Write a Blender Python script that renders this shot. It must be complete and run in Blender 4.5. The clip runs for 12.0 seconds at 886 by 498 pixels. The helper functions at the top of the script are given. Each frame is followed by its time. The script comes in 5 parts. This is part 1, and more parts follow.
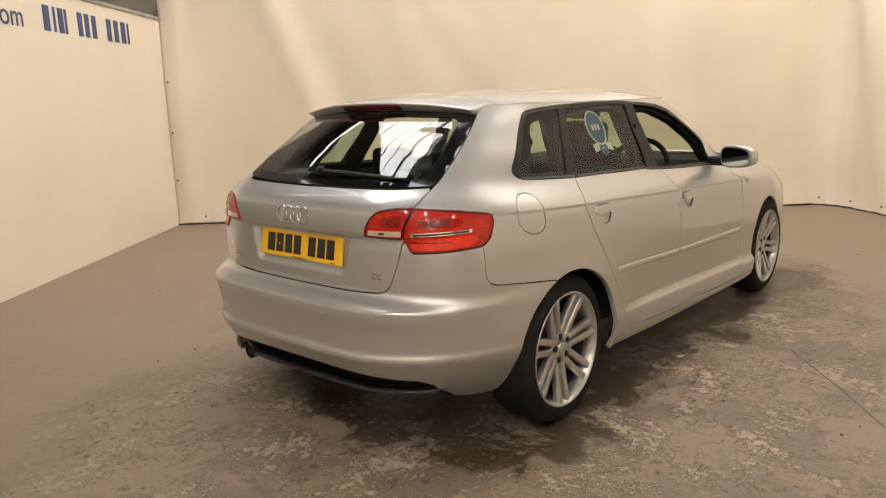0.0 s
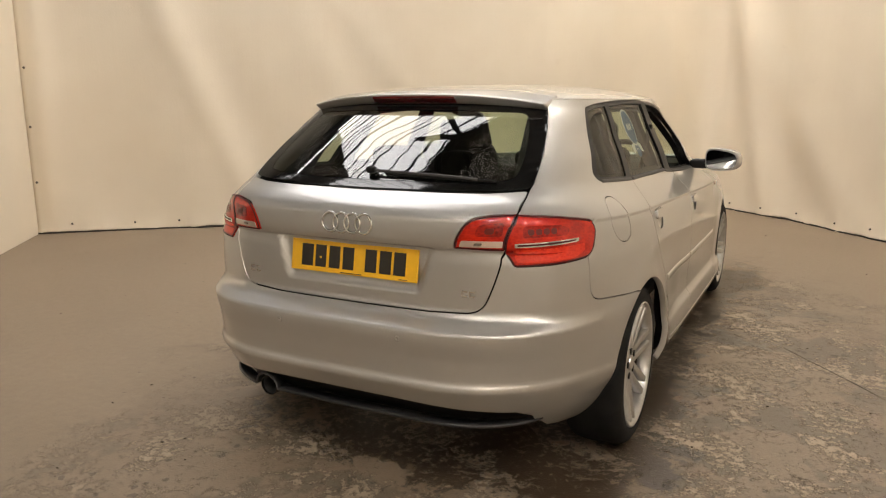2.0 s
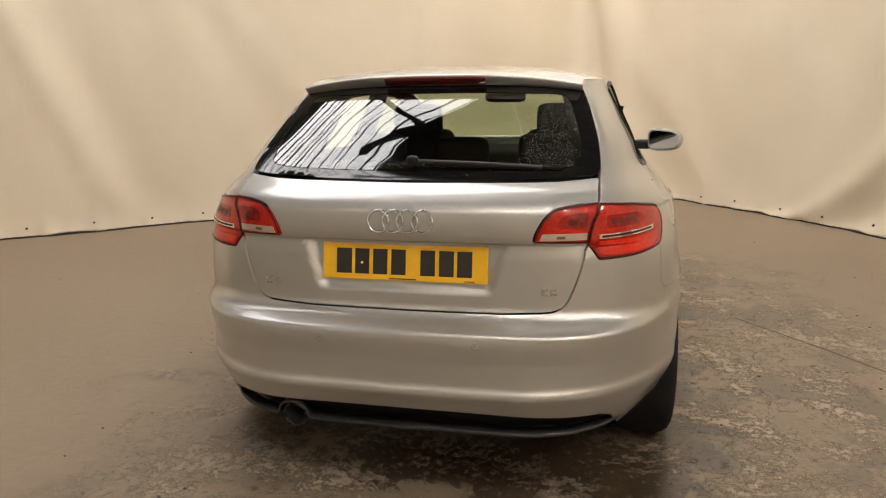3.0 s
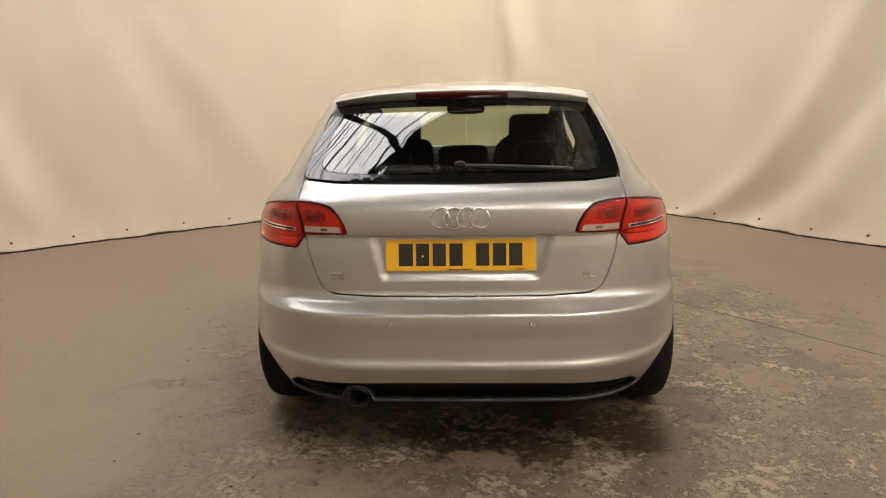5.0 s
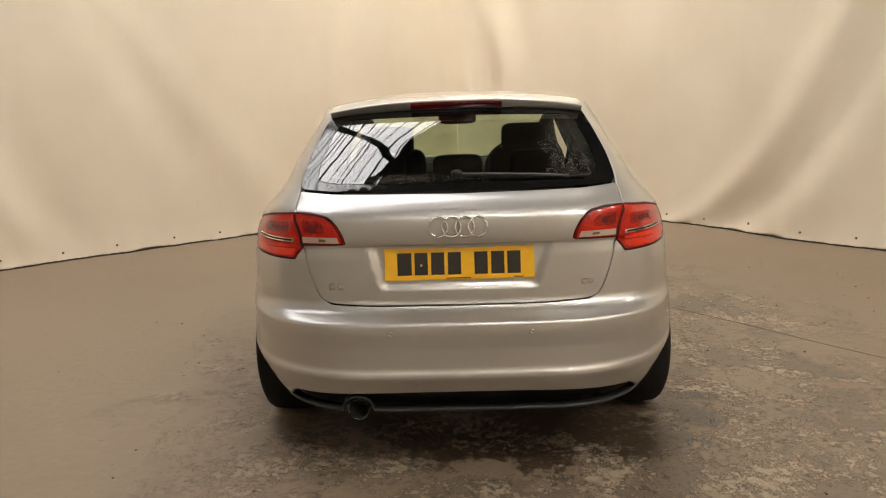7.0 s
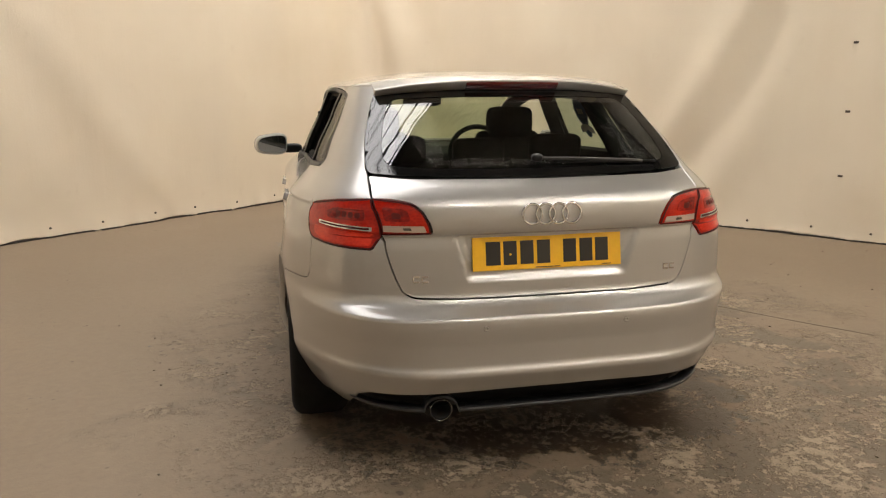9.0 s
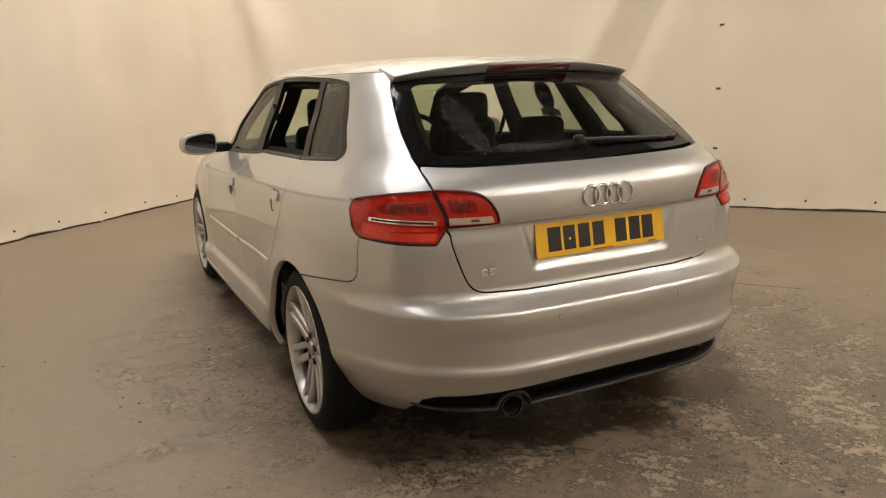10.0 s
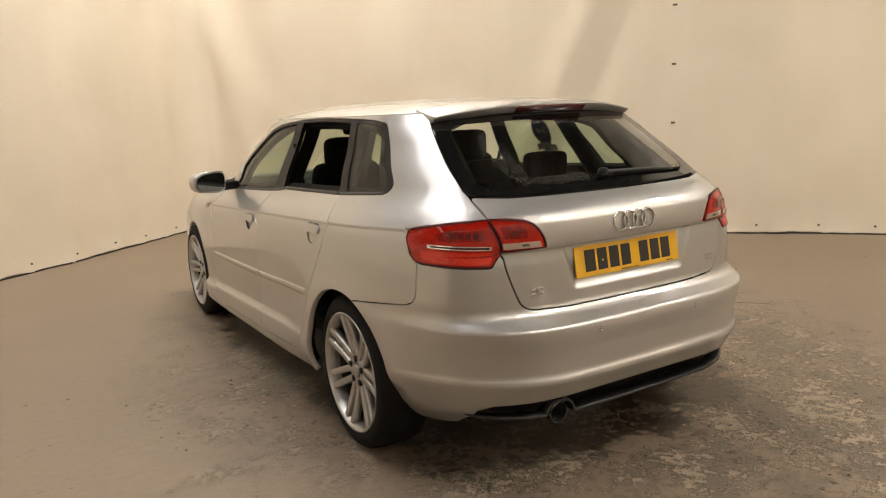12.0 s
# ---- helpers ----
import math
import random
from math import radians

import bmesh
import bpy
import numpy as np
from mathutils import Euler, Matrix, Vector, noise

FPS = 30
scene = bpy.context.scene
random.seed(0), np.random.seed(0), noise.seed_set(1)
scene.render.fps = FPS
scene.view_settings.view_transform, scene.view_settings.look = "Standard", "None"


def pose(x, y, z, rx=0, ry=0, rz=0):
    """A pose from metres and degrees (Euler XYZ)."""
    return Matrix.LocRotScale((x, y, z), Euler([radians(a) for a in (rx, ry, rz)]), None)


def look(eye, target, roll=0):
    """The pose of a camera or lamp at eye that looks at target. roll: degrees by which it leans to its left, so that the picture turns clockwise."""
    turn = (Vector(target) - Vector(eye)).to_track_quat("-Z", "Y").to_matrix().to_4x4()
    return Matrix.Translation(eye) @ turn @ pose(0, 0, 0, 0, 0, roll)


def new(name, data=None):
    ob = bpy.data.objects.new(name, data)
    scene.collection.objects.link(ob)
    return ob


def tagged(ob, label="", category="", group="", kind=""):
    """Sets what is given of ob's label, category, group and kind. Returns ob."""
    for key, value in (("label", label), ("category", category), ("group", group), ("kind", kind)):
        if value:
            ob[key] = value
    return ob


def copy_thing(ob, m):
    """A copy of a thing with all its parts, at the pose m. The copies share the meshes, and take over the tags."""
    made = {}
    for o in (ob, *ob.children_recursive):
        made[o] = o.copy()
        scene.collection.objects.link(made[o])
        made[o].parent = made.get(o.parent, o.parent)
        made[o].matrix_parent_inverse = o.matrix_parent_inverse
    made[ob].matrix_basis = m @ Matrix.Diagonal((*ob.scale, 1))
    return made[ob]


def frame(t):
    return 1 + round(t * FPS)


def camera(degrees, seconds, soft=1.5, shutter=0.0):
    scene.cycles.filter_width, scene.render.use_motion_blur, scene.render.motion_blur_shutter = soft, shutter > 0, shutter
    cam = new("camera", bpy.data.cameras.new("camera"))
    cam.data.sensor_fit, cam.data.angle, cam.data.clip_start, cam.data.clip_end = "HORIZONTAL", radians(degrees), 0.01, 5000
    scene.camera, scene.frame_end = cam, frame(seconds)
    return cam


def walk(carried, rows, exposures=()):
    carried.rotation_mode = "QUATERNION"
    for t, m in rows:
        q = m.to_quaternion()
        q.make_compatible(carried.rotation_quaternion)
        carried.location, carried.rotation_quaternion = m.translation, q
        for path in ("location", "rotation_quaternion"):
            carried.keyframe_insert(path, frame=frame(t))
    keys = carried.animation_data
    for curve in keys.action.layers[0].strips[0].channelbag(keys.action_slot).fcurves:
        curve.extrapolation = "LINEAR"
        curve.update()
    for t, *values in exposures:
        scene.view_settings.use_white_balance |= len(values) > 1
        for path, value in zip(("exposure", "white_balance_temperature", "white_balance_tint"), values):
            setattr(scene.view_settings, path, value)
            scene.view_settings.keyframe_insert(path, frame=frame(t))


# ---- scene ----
cam = camera(62.6, 12.0, 1.15)
PATH = [
    (0, (2.362, -1.822, 1.345), (1.078, -0.341, 0.947), -1.8),
    (0.5, (2.363, -1.825, 1.343), (1.075, -0.347, 0.948), -1.6),
    (1, (2.199, -1.891, 1.332), (0.976, -0.36, 0.932), -1.0),
    (1.5, (1.829, -1.993, 1.338), (0.765, -0.348, 0.934), 0.2),
    (2, (1.4, -2.04, 1.32), (0.508, -0.295, 0.921), -0.2),
    (2.5, (0.962, -2.11, 1.313), (0.32, -0.261, 0.901), -0.3),
    (3, (0.595, -2.071, 1.307), (0.164, -0.167, 0.871), -0.8),
    (3.5, (0.268, -2.177, 1.313), (0.072, -0.234, 0.88), -1.6),
    (5.5, (0.038, -2.473, 1.32), (-0.039, -0.515, 0.92), -0.8),
    (6, (0.031, -2.469, 1.319), (-0.034, -0.508, 0.931), -0.6),
    (6.5, (0.034, -2.465, 1.316), (-0.033, -0.503, 0.935), -1.6),
    (8.5, (-0.474, -2.447, 1.317), (-0.305, -0.494, 0.918), -0.4),
    (9, (-0.84, -2.231, 1.309), (-0.429, -0.321, 0.882), -0.1),
    (9.5, (-1.225, -2.08, 1.31), (-0.555, -0.248, 0.868), -0.4),
    (10, (-1.495, -1.878, 1.294), (-0.65, -0.124, 0.839), -1.9),
    (10.5, (-1.745, -1.793, 1.315), (-0.72, -0.136, 0.862), -1.8),
    (11, (-1.878, -1.863, 1.329), (-0.818, -0.204, 0.977), -3.3),
    (11.5, (-1.921, -1.898, 1.319), (-0.921, -0.204, 0.962), -2.2),
    (12, (-1.94, -1.904, 1.327), (-0.933, -0.216, 0.957), -2.5),
]
walk(cam, [(t, look(eye, target, roll)) for t, eye, target, roll in PATH],
     [(0.0, 0.11), (1.2, 0.11), (2.2, -0.03), (5.5, 0.0), (8.5, -0.02), (10.5, 0.0), (12.0, 0.05)])

# ---- world, lights and exposure ----
world = bpy.data.worlds.new("world")
scene.world = world
world.use_nodes = True
sky = world.node_tree.nodes.new("ShaderNodeTexSky")
sky.sky_type, sky.sun_disc = "NISHITA", False
sky.sun_elevation, sky.sun_rotation = radians(40), radians(120)
world.node_tree.links.new(sky.outputs[0], world.node_tree.nodes["Background"].inputs[0])
world.node_tree.nodes["Background"].inputs[1].default_value = 0.08

# plan of the bay: corners of the four sides
C1, C2 = Vector((-5.62, 2.62)), Vector((0.28, 7.72))
DIR_L = Vector((0.629, -0.778))
DIR_R = Vector((0.634, -0.773))
C4, C3 = C1 + DIR_L * 14.0, C2 + DIR_R * 14.5
ROOF_Z = 6.2


# ---- materials ----
def mat(name, color=(0.5, 0.5, 0.5), rough=0.5, metal=0.0, coat=0.0, spec=0.5):
    m = bpy.data.materials.new(name)
    m.use_nodes = True
    b = m.node_tree.nodes["Principled BSDF"]
    b.inputs["Base Color"].default_value = (*color, 1)
    b.inputs["Roughness"].default_value = rough
    b.inputs["Metallic"].default_value = metal
    b.inputs["Coat Weight"].default_value = coat
    b.inputs["Coat Roughness"].default_value = 0.04
    b.inputs["Specular IOR Level"].default_value = spec
    return m


def add(m, kind, **values):
    n = m.node_tree.nodes.new(kind)
    for k, v in values.items():
        if k in n.inputs:
            n.inputs[k].default_value = v
    return n


def join(m, a, b):
    m.node_tree.links.new(a, b)


def ramp(m, fac, stops):
    r = m.node_tree.nodes.new("ShaderNodeValToRGB")
    while len(r.color_ramp.elements) < len(stops):
        r.color_ramp.elements.new(0.5)
    for e, (p, c) in zip(r.color_ramp.elements, stops):
        e.position = p
        e.color = (*c, 1) if len(c) == 3 else c
    join(m, fac, r.inputs[0])
    return r.outputs[0]


def coords(m, scale=(1, 1, 1), place="Object"):
    t = m.node_tree.nodes.new("ShaderNodeTexCoord")
    p = m.node_tree.nodes.new("ShaderNodeMapping")
    p.inputs["Scale"].default_value = scale
    join(m, t.outputs[place], p.inputs[0])
    return p.outputs[0]


def noise_of(m, vec, scale, detail=4.0, rough=0.55, distort=0.0):
    n = add(m, "ShaderNodeTexNoise", Scale=scale, Detail=detail, Roughness=rough, Distortion=distort)
    join(m, vec, n.inputs["Vector"])
    return n.outputs[0]


def mixed(m, fac, a, b, blend="MIX"):
    n = m.node_tree.nodes.new("ShaderNodeMix")
    n.data_type, n.blend_type = "RGBA", blend
    for sock, v in ((n.inputs[0], fac), (n.inputs[6], a), (n.inputs[7], b)):
        if isinstance(v, (int, float)):
            sock.default_value = v
        elif isinstance(v, tuple):
            sock.default_value = (*v, 1)
        else:
            join(m, v, sock)
    return n.outputs[2]


def maths(m, op, a, b=0.0, clamp=False):
    n = m.node_tree.nodes.new("ShaderNodeMath")
    n.operation, n.use_clamp = op, clamp
    for sock, v in zip(n.inputs, (a, b)):
        if isinstance(v, (int, float)):
            sock.default_value = v
        else:
            join(m, v, sock)
    return n.outputs[0]


def bump(m, height, strength, distance=0.01):
    n = add(m, "ShaderNodeBump", Strength=strength, Distance=distance)
    join(m, height, n.inputs["Height"])
    join(m, n.outputs[0], m.node_tree.nodes["Principled BSDF"].inputs["Normal"])


def base(m):
    return m.node_tree.nodes["Principled BSDF"].inputs


def paint_material():
    m = mat("silver_paint", (0.5, 0.5, 0.49), 0.40, 0.76, 1.0)
    v = coords(m)
    flake = noise_of(m, v, 900, 2)
    dust = noise_of(m, v, 3.5, 5)
    c = mixed(m, dust, (0.448, 0.434, 0.412), (0.489, 0.475, 0.452))
    c = mixed(m, maths(m, "MULTIPLY", flake, 0.25), c, (0.66, 0.66, 0.65))
    join(m, c, base(m)["Base Color"])
    join(m, maths(m, "ADD", maths(m, "MULTIPLY", dust, 0.06), 0.385), base(m)["Roughness"])
    base(m)["Coat IOR"].default_value = 1.62
    base(m)["Coat Roughness"].default_value = 0.025
    # dried drops and road film on the lacquer
    vor = add(m, "ShaderNodeTexVoronoi", Scale=110.0)
    join(m, v, vor.inputs["Vector"])
    drop = maths(m, "SUBTRACT", 0.22, vor.outputs["Distance"], True)
    wet = maths(m, "GREATER_THAN", noise_of(m, v, 7.0, 4, 0.6), 0.47)
    grain = maths(m, "MULTIPLY", noise_of(m, v, 260, 3), 0.06)
    bump(m, maths(m, "ADD", maths(m, "MULTIPLY", drop, wet), grain), 0.22, 0.004)
    return m


def oval(m, v, centre, scale):
    """How far a place lies from centre, 1 at the rim of an oval."""
    a = m.node_tree.nodes.new("ShaderNodeVectorMath")
    a.operation = "SUBTRACT"
    join(m, v, a.inputs[0])
    a.inputs[1].default_value = centre
    b = m.node_tree.nodes.new("ShaderNodeVectorMath")
    b.operation = "MULTIPLY"
    join(m, a.outputs[0], b.inputs[0])
    b.inputs[1].default_value = scale
    c = m.node_tree.nodes.new("ShaderNodeVectorMath")
    c.operation = "LENGTH"
    join(m, b.outputs[0], c.inputs[0])
    return c.outputs["Value"]


def glass_material(name, tint, gloss=1.0, drops=False):
    m = bpy.data.materials.new(name)
    m.use_nodes = True
    t = m.node_tree
    t.nodes.remove(t.nodes["Principled BSDF"])
    out = t.nodes["Material Output"]
    clear = t.nodes.new("ShaderNodeBsdfTransparent")
    clear.inputs[0].default_value = (*tint, 1)
    shine = t.nodes.new("ShaderNodeBsdfGlossy")
    shine.inputs["Roughness"].default_value = 0.015
    facing = add(m, "ShaderNodeLayerWeight", Blend=0.5)
    rise = maths(m, "POWER", facing.outputs["Facing"], 4.0)
    mx = t.nodes.new("ShaderNodeMixShader")
    t.links.new(maths(m, "ADD", maths(m, "MULTIPLY", rise, 0.9 * gloss), 0.092 * gloss), mx.inputs[0])
    t.links.new(clear.outputs[0], mx.inputs[1])
    t.links.new(shine.outputs[0], mx.inputs[2])
    last = mx.outputs[0]
    if drops:
        v = coords(m)
        vor = add(m, "ShaderNodeTexVoronoi", Scale=190.0)
        join(m, v, vor.inputs["Vector"])
        dots = maths(m, "LESS_THAN", vor.outputs["Distance"], 0.27)
        patchy = maths(m, "MULTIPLY", maths(m, "SUBTRACT", noise_of(m, v, 9.0, 5, 0.65), 0.5), 1.6)
        near_right = maths(m, "ADD", oval(m, v, (0.42, 0.3, 1.15), (7.5, 0.0, 6.0)), patchy)
        along_foot = maths(m, "ADD", oval(m, v, (-0.12, 0.2, 1.068), (3.2, 0.0, 60.0)), patchy)
        near_left = maths(m, "ADD", oval(m, v, (-0.36, 0.3, 1.14), (17.0, 0.0, 9.0)), patchy)
        area = maths(m, "LESS_THAN", maths(m, "MINIMUM", maths(m, "MINIMUM", near_right, along_foot), near_left), 0.75)
        speck = maths(m, "MULTIPLY", maths(m, "MULTIPLY", dots, area), 0.42)
        # water drops: the bright glint of light in them is painted as pale specks
        dirt = t.nodes.new("ShaderNodeBsdfDiffuse")
        dirt.inputs[0].default_value = (0.6, 0.58, 0.54, 1)
        mx2 = t.nodes.new("ShaderNodeMixShader")
        t.links.new(speck, mx2.inputs[0])
        t.links.new(last, mx2.inputs[1])
        t.links.new(dirt.outputs[0], mx2.inputs[2])
        last = mx2.outputs[0]
    t.links.new(last, out.inputs[0])
    return m


def floor_material():
    m = mat("worn_concrete", (0.2, 0.17, 0.13), 0.7)
    v = coords(m)
    big = noise_of(m, v, 0.45, 5, 0.55, 0.4)
    mid = noise_of(m, v, 1.7, 9, 0.66, 0.7)
    fine = noise_of(m, v, 24, 8, 0.70, 0.4)
    grit = noise_of(m, v, 140, 3)
    wander = maths(m, "SUBTRACT", mid, 0.5)

    def band(value, a, b):
        return ramp(m, value, [(a, (0, 0, 0)), (b, (1, 1, 1))])

    def over(col, fac, amount, tone):
        return mixed(m, maths(m, "MULTIPLY", fac, amount), col, tone)

    col = ramp(m, big, [(0.3, (0.212, 0.158, 0.106)), (0.7, (0.256, 0.194, 0.133))])
    col = mixed(m, ramp(m, fine, [(0.35, (0, 0, 0)), (0.75, (0.40, 0.40, 0.40))]), col, (0.15, 0.114, 0.080))
    # the worn ground round the car's standing place
    far_from = maths(m, "ADD", oval(m, v, (0.42, 1.42, 0), (0.50, 0.325, 0)), maths(m, "MULTIPLY", wander, 1.1))
    worn = ramp(m, far_from, [(0.66, (1, 1, 1)), (1.02, (0, 0, 0))])
    heart = ramp(m, far_from, [(0.45, (1, 1, 1)), (0.95, (0, 0, 0))])
    # bare grey slab where the old coating is gone
    bare = maths(m, "MULTIPLY", band(noise_of(m, v, 2.1, 10, 0.68, 0.3), 0.490, 0.530), worn)
    col = over(col, bare, 0.62, (0.118, 0.092, 0.066))
    # pale scraps of coating, crowded in places, each with a dark broken rim
    crowd = maths(m, "MULTIPLY", maths(m, "SUBTRACT", noise_of(m, v, 3.0, 5, 0.62, 0.5), 0.5), 0.60)
    lumps = maths(m, "ADD", noise_of(m, v, 19.0, 10, 0.80, 0.15), crowd)
    chips = maths(m, "ADD", noise_of(m, v, 36.0, 6, 0.72, 0.2), crowd)
    cover = maths(m, "MAXIMUM", band(lumps, 0.545, 0.575), maths(m, "MULTIPLY", band(chips, 0.565, 0.595), 0.85))
    rims = maths(m, "MAXIMUM", band(lumps, 0.505, 0.535), band(chips, 0.530, 0.555))
    col = over(col, maths(m, "MULTIPLY", rims, worn), 0.50, (0.105, 0.078, 0.052))
    pale = maths(m, "MULTIPLY", cover, worn)
    col = over(col, pale, 0.80, (0.40, 0.318, 0.225))
    # wet ground beside the car, and the shade under it put into the colour
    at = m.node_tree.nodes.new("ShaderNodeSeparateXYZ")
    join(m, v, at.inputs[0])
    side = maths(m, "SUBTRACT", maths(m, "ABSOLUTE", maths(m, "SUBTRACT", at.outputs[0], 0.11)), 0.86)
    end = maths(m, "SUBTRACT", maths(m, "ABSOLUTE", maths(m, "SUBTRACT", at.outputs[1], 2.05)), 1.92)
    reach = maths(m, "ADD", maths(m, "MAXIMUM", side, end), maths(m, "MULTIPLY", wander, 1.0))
    damp_shade = ramp(m, maths(m, "ADD", reach, 0.5), [(0.34, (1, 1, 1)), (0.66, (0, 0, 0))])
    rim = maths(m, "ADD", noise_of(m, v, 4.2, 13, 0.82, 0.1), maths(m, "MULTIPLY", maths(m, "SUBTRACT", fine, 0.5), 0.30))
    pools = band(maths(m, "ADD", rim, maths(m, "MULTIPLY", damp_shade, 0.36)), 0.640, 0.685)
    # old dark stains, and crumbs of dirt that lie further out
    stain_n = noise_of(m, v, 3.0, 13, 0.80, 0.1)
    stains = maths(m, "MULTIPLY", band(stain_n, 0.575, 0.615), heart)
    bent = m.node_tree.nodes.new("ShaderNodeVectorMath")
    bent.operation = "MULTIPLY_ADD"
    warp = add(m, "ShaderNodeTexNoise", Scale=30.0, Detail=3.0)
    join(m, v, warp.inputs["Vector"])
    join(m, warp.outputs["Color"], bent.inputs[0])
    bent.inputs[1].default_value = (0.05, 0.05, 0.0)
    join(m, v, bent.inputs[2])
    dots = add(m, "ShaderNodeTexVoronoi", Scale=17.0)
    join(m, bent.outputs[0], dots.inputs["Vector"])
    size = maths(m, "MULTIPLY", maths(m, "SUBTRACT", noise_of(m, v, 4.5, 6, 0.7), 0.44), 1.9)
    near = ramp(m, far_from, [(0.75, (1, 1, 1)), (1.45, (0.32, 0.32, 0.32))])
    crumbs = maths(m, "GREATER_THAN", maths(m, "SUBTRACT", maths(m, "MULTIPLY", size, near), dots.outputs["Distance"]), 0.0)
    dark = maths(m, "MAXIMUM", maths(m, "MULTIPLY", pools, 0.94), maths(m, "MULTIPLY", stains, 0.62))
    dark = maths(m, "MAXIMUM", dark, maths(m, "MULTIPLY", crumbs, 0.55))
    dark = maths(m, "MULTIPLY", dark, maths(m, "SUBTRACT", 1.0, maths(m, "MULTIPLY", pale, 0.55)))
    # smooth darkening: damp ground plus the car's own shade, painted in
    dark = maths(m, "MAXIMUM", dark, maths(m, "MULTIPLY", damp_shade, 0.30))
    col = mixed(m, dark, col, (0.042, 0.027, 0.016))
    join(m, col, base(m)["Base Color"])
    rough = maths(m, "SUBTRACT", 0.62, maths(m, "MULTIPLY", maths(m, "MAXIMUM", pools, maths(m, "MULTIPLY", damp_shade, 0.5)), 0.32))
    join(m, maths(m, "ADD", rough, maths(m, "MULTIPLY", pale, 0.15)), base(m)["Roughness"])
    h = maths(m, "ADD", maths(m, "MULTIPLY", pale, 0.9), maths(m, "MULTIPLY", maths(m, "ADD", fine, grit), 0.3))
    bump(m, h, 0.8, 0.006)
    return m


def cloth_material():
    m = mat("cream_sheet", (0.72, 0.63, 0.5), 0.62, spec=0.3)
    v = coords(m)
    big = noise_of(m, v, 0.9, 4, 0.5, 0.3)
    streak = noise_of(m, coords(m, (3.0, 3.0, 0.25)), 2.0, 4)
    fine = noise_of(m, v, 60, 4)
    col = ramp(m, big, [(0.3, (0.70, 0.615, 0.49)), (0.7, (0.76, 0.68, 0.55))])
    col = mixed(m, maths(m, "MULTIPLY", streak, 0.12), col, (0.56, 0.46, 0.34))
    dirt = ramp(m, noise_of(m, v, 7, 6, 0.65), [(0.63, (0, 0, 0)), (0.75, (1, 1, 1))])
    col = mixed(m, maths(m, "MULTIPLY", dirt, 0.10), col, (0.45, 0.36, 0.25))
    join(m, col, base(m)["Base Color"])
    bump(m, maths(m, "ADD", fine, maths(m, "MULTIPLY", streak, 3.0)), 0.10, 0.01)
    return m


def board_material():
    m = mat("painted_board", (0.76, 0.68, 0.54), 0.5)
    v = coords(m)
    big = noise_of(m, v, 0.8, 4)
    col = ramp(m, big, [(0.3, (0.73, 0.65, 0.52)), (0.7, (0.78, 0.70, 0.57))])
    smear = ramp(m, noise_of(m, v, 9, 6, 0.7), [(0.62, (0, 0, 0)), (0.78, (1, 1, 1))])
    col = mixed(m, maths(m, "MULTIPLY", smear, 0.12), col, (0.4, 0.33, 0.25))
    join(m, col, base(m)["Base Color"])
    bump(m, noise_of(m, v, 40, 4), 0.08, 0.005)
    return m


def plain_worn(name, color, rough=0.6, metal=0.0, spread=0.25, scale=12.0, coat=0.0, bumpy=0.1):
    m = mat(name, color, rough, metal, coat)
    v = coords(m)
    n = noise_of(m, v, scale, 5)
    dark = tuple(c * (1 - spread) for c in color)
    lite = tuple(min(1, c * (1 + spread)) for c in color)
    join(m, ramp(m, n, [(0.3, dark), (0.7, lite)]), base(m)["Base Color"])
    join(m, maths(m, "ADD", maths(m, "MULTIPLY", n, 0.15), max(0.02, rough - 0.07)), base(m)["Roughness"])
    if bumpy:
        bump(m, noise_of(m, v, scale * 12, 3), bumpy, 0.002)
    return m


def lamp_material(name, deep, bright):
    """Red moulded plastic with ribs and facets under a glossy face."""
    m = mat(name, deep, 0.30, 0.0, 1.0, 0.05)
    v = coords(m)
    vor = add(m, "ShaderNodeTexVoronoi", Scale=85.0)
    join(m, coords(m, (1.0, 1.0, 1.6)), vor.inputs["Vector"])
    n = noise_of(m, v, 16, 4, 0.6)
    f = maths(m, "ADD", maths(m, "MULTIPLY", vor.outputs["Distance"], 0.22), maths(m, "MULTIPLY", n, 0.55))
    join(m, ramp(m, f, [(0.25, deep), (0.50, bright)]), base(m)["Base Color"])
    return m


def glow(name, color, strength):
    m = bpy.data.materials.new(name)
    m.use_nodes = True
    b = base(m)
    b["Base Color"].default_value = (0.8, 0.8, 0.8, 1)
    b["Emission Color"].default_value = (*color, 1)
    b["Emission Strength"].default_value = strength
    return m


PAINT = paint_material()
FLOOR = floor_material()
CLOTH = cloth_material()
BOARD = board_material()
BLACK_TRIM = plain_worn("black_trim", (0.010, 0.010, 0.010), 0.42, spread=0.3, bumpy=0.1)
base(BLACK_TRIM)["Specular IOR Level"].default_value = 0.22
GLOSS_BLACK = mat("gloss_black", (0.006, 0.006, 0.006), 0.08, 0, 0.5)
RUBBER = plain_worn("tyre_rubber", (0.009, 0.0085, 0.008), 0.85, spread=0.35, scale=20, bumpy=0.3)
base(RUBBER)["Specular IOR Level"].default_value = 0.2
SEAL = mat("seal_rubber", (0.03, 0.028, 0.026), 0.5)
PIPE = mat("dark_chrome", (0.30, 0.29, 0.28), 0.22, 1.0)
ALLOY = plain_worn("alloy", (0.48, 0.47, 0.45), 0.36, 0.85, 0.08, 30, 0.4, 0.03)
BRAKE_STEEL = plain_worn("brake_steel", (0.22, 0.20, 0.18), 0.45, 0.8, 0.3, 30)
CHROME = mat("chrome", (0.78, 0.78, 0.78), 0.08, 1.0)
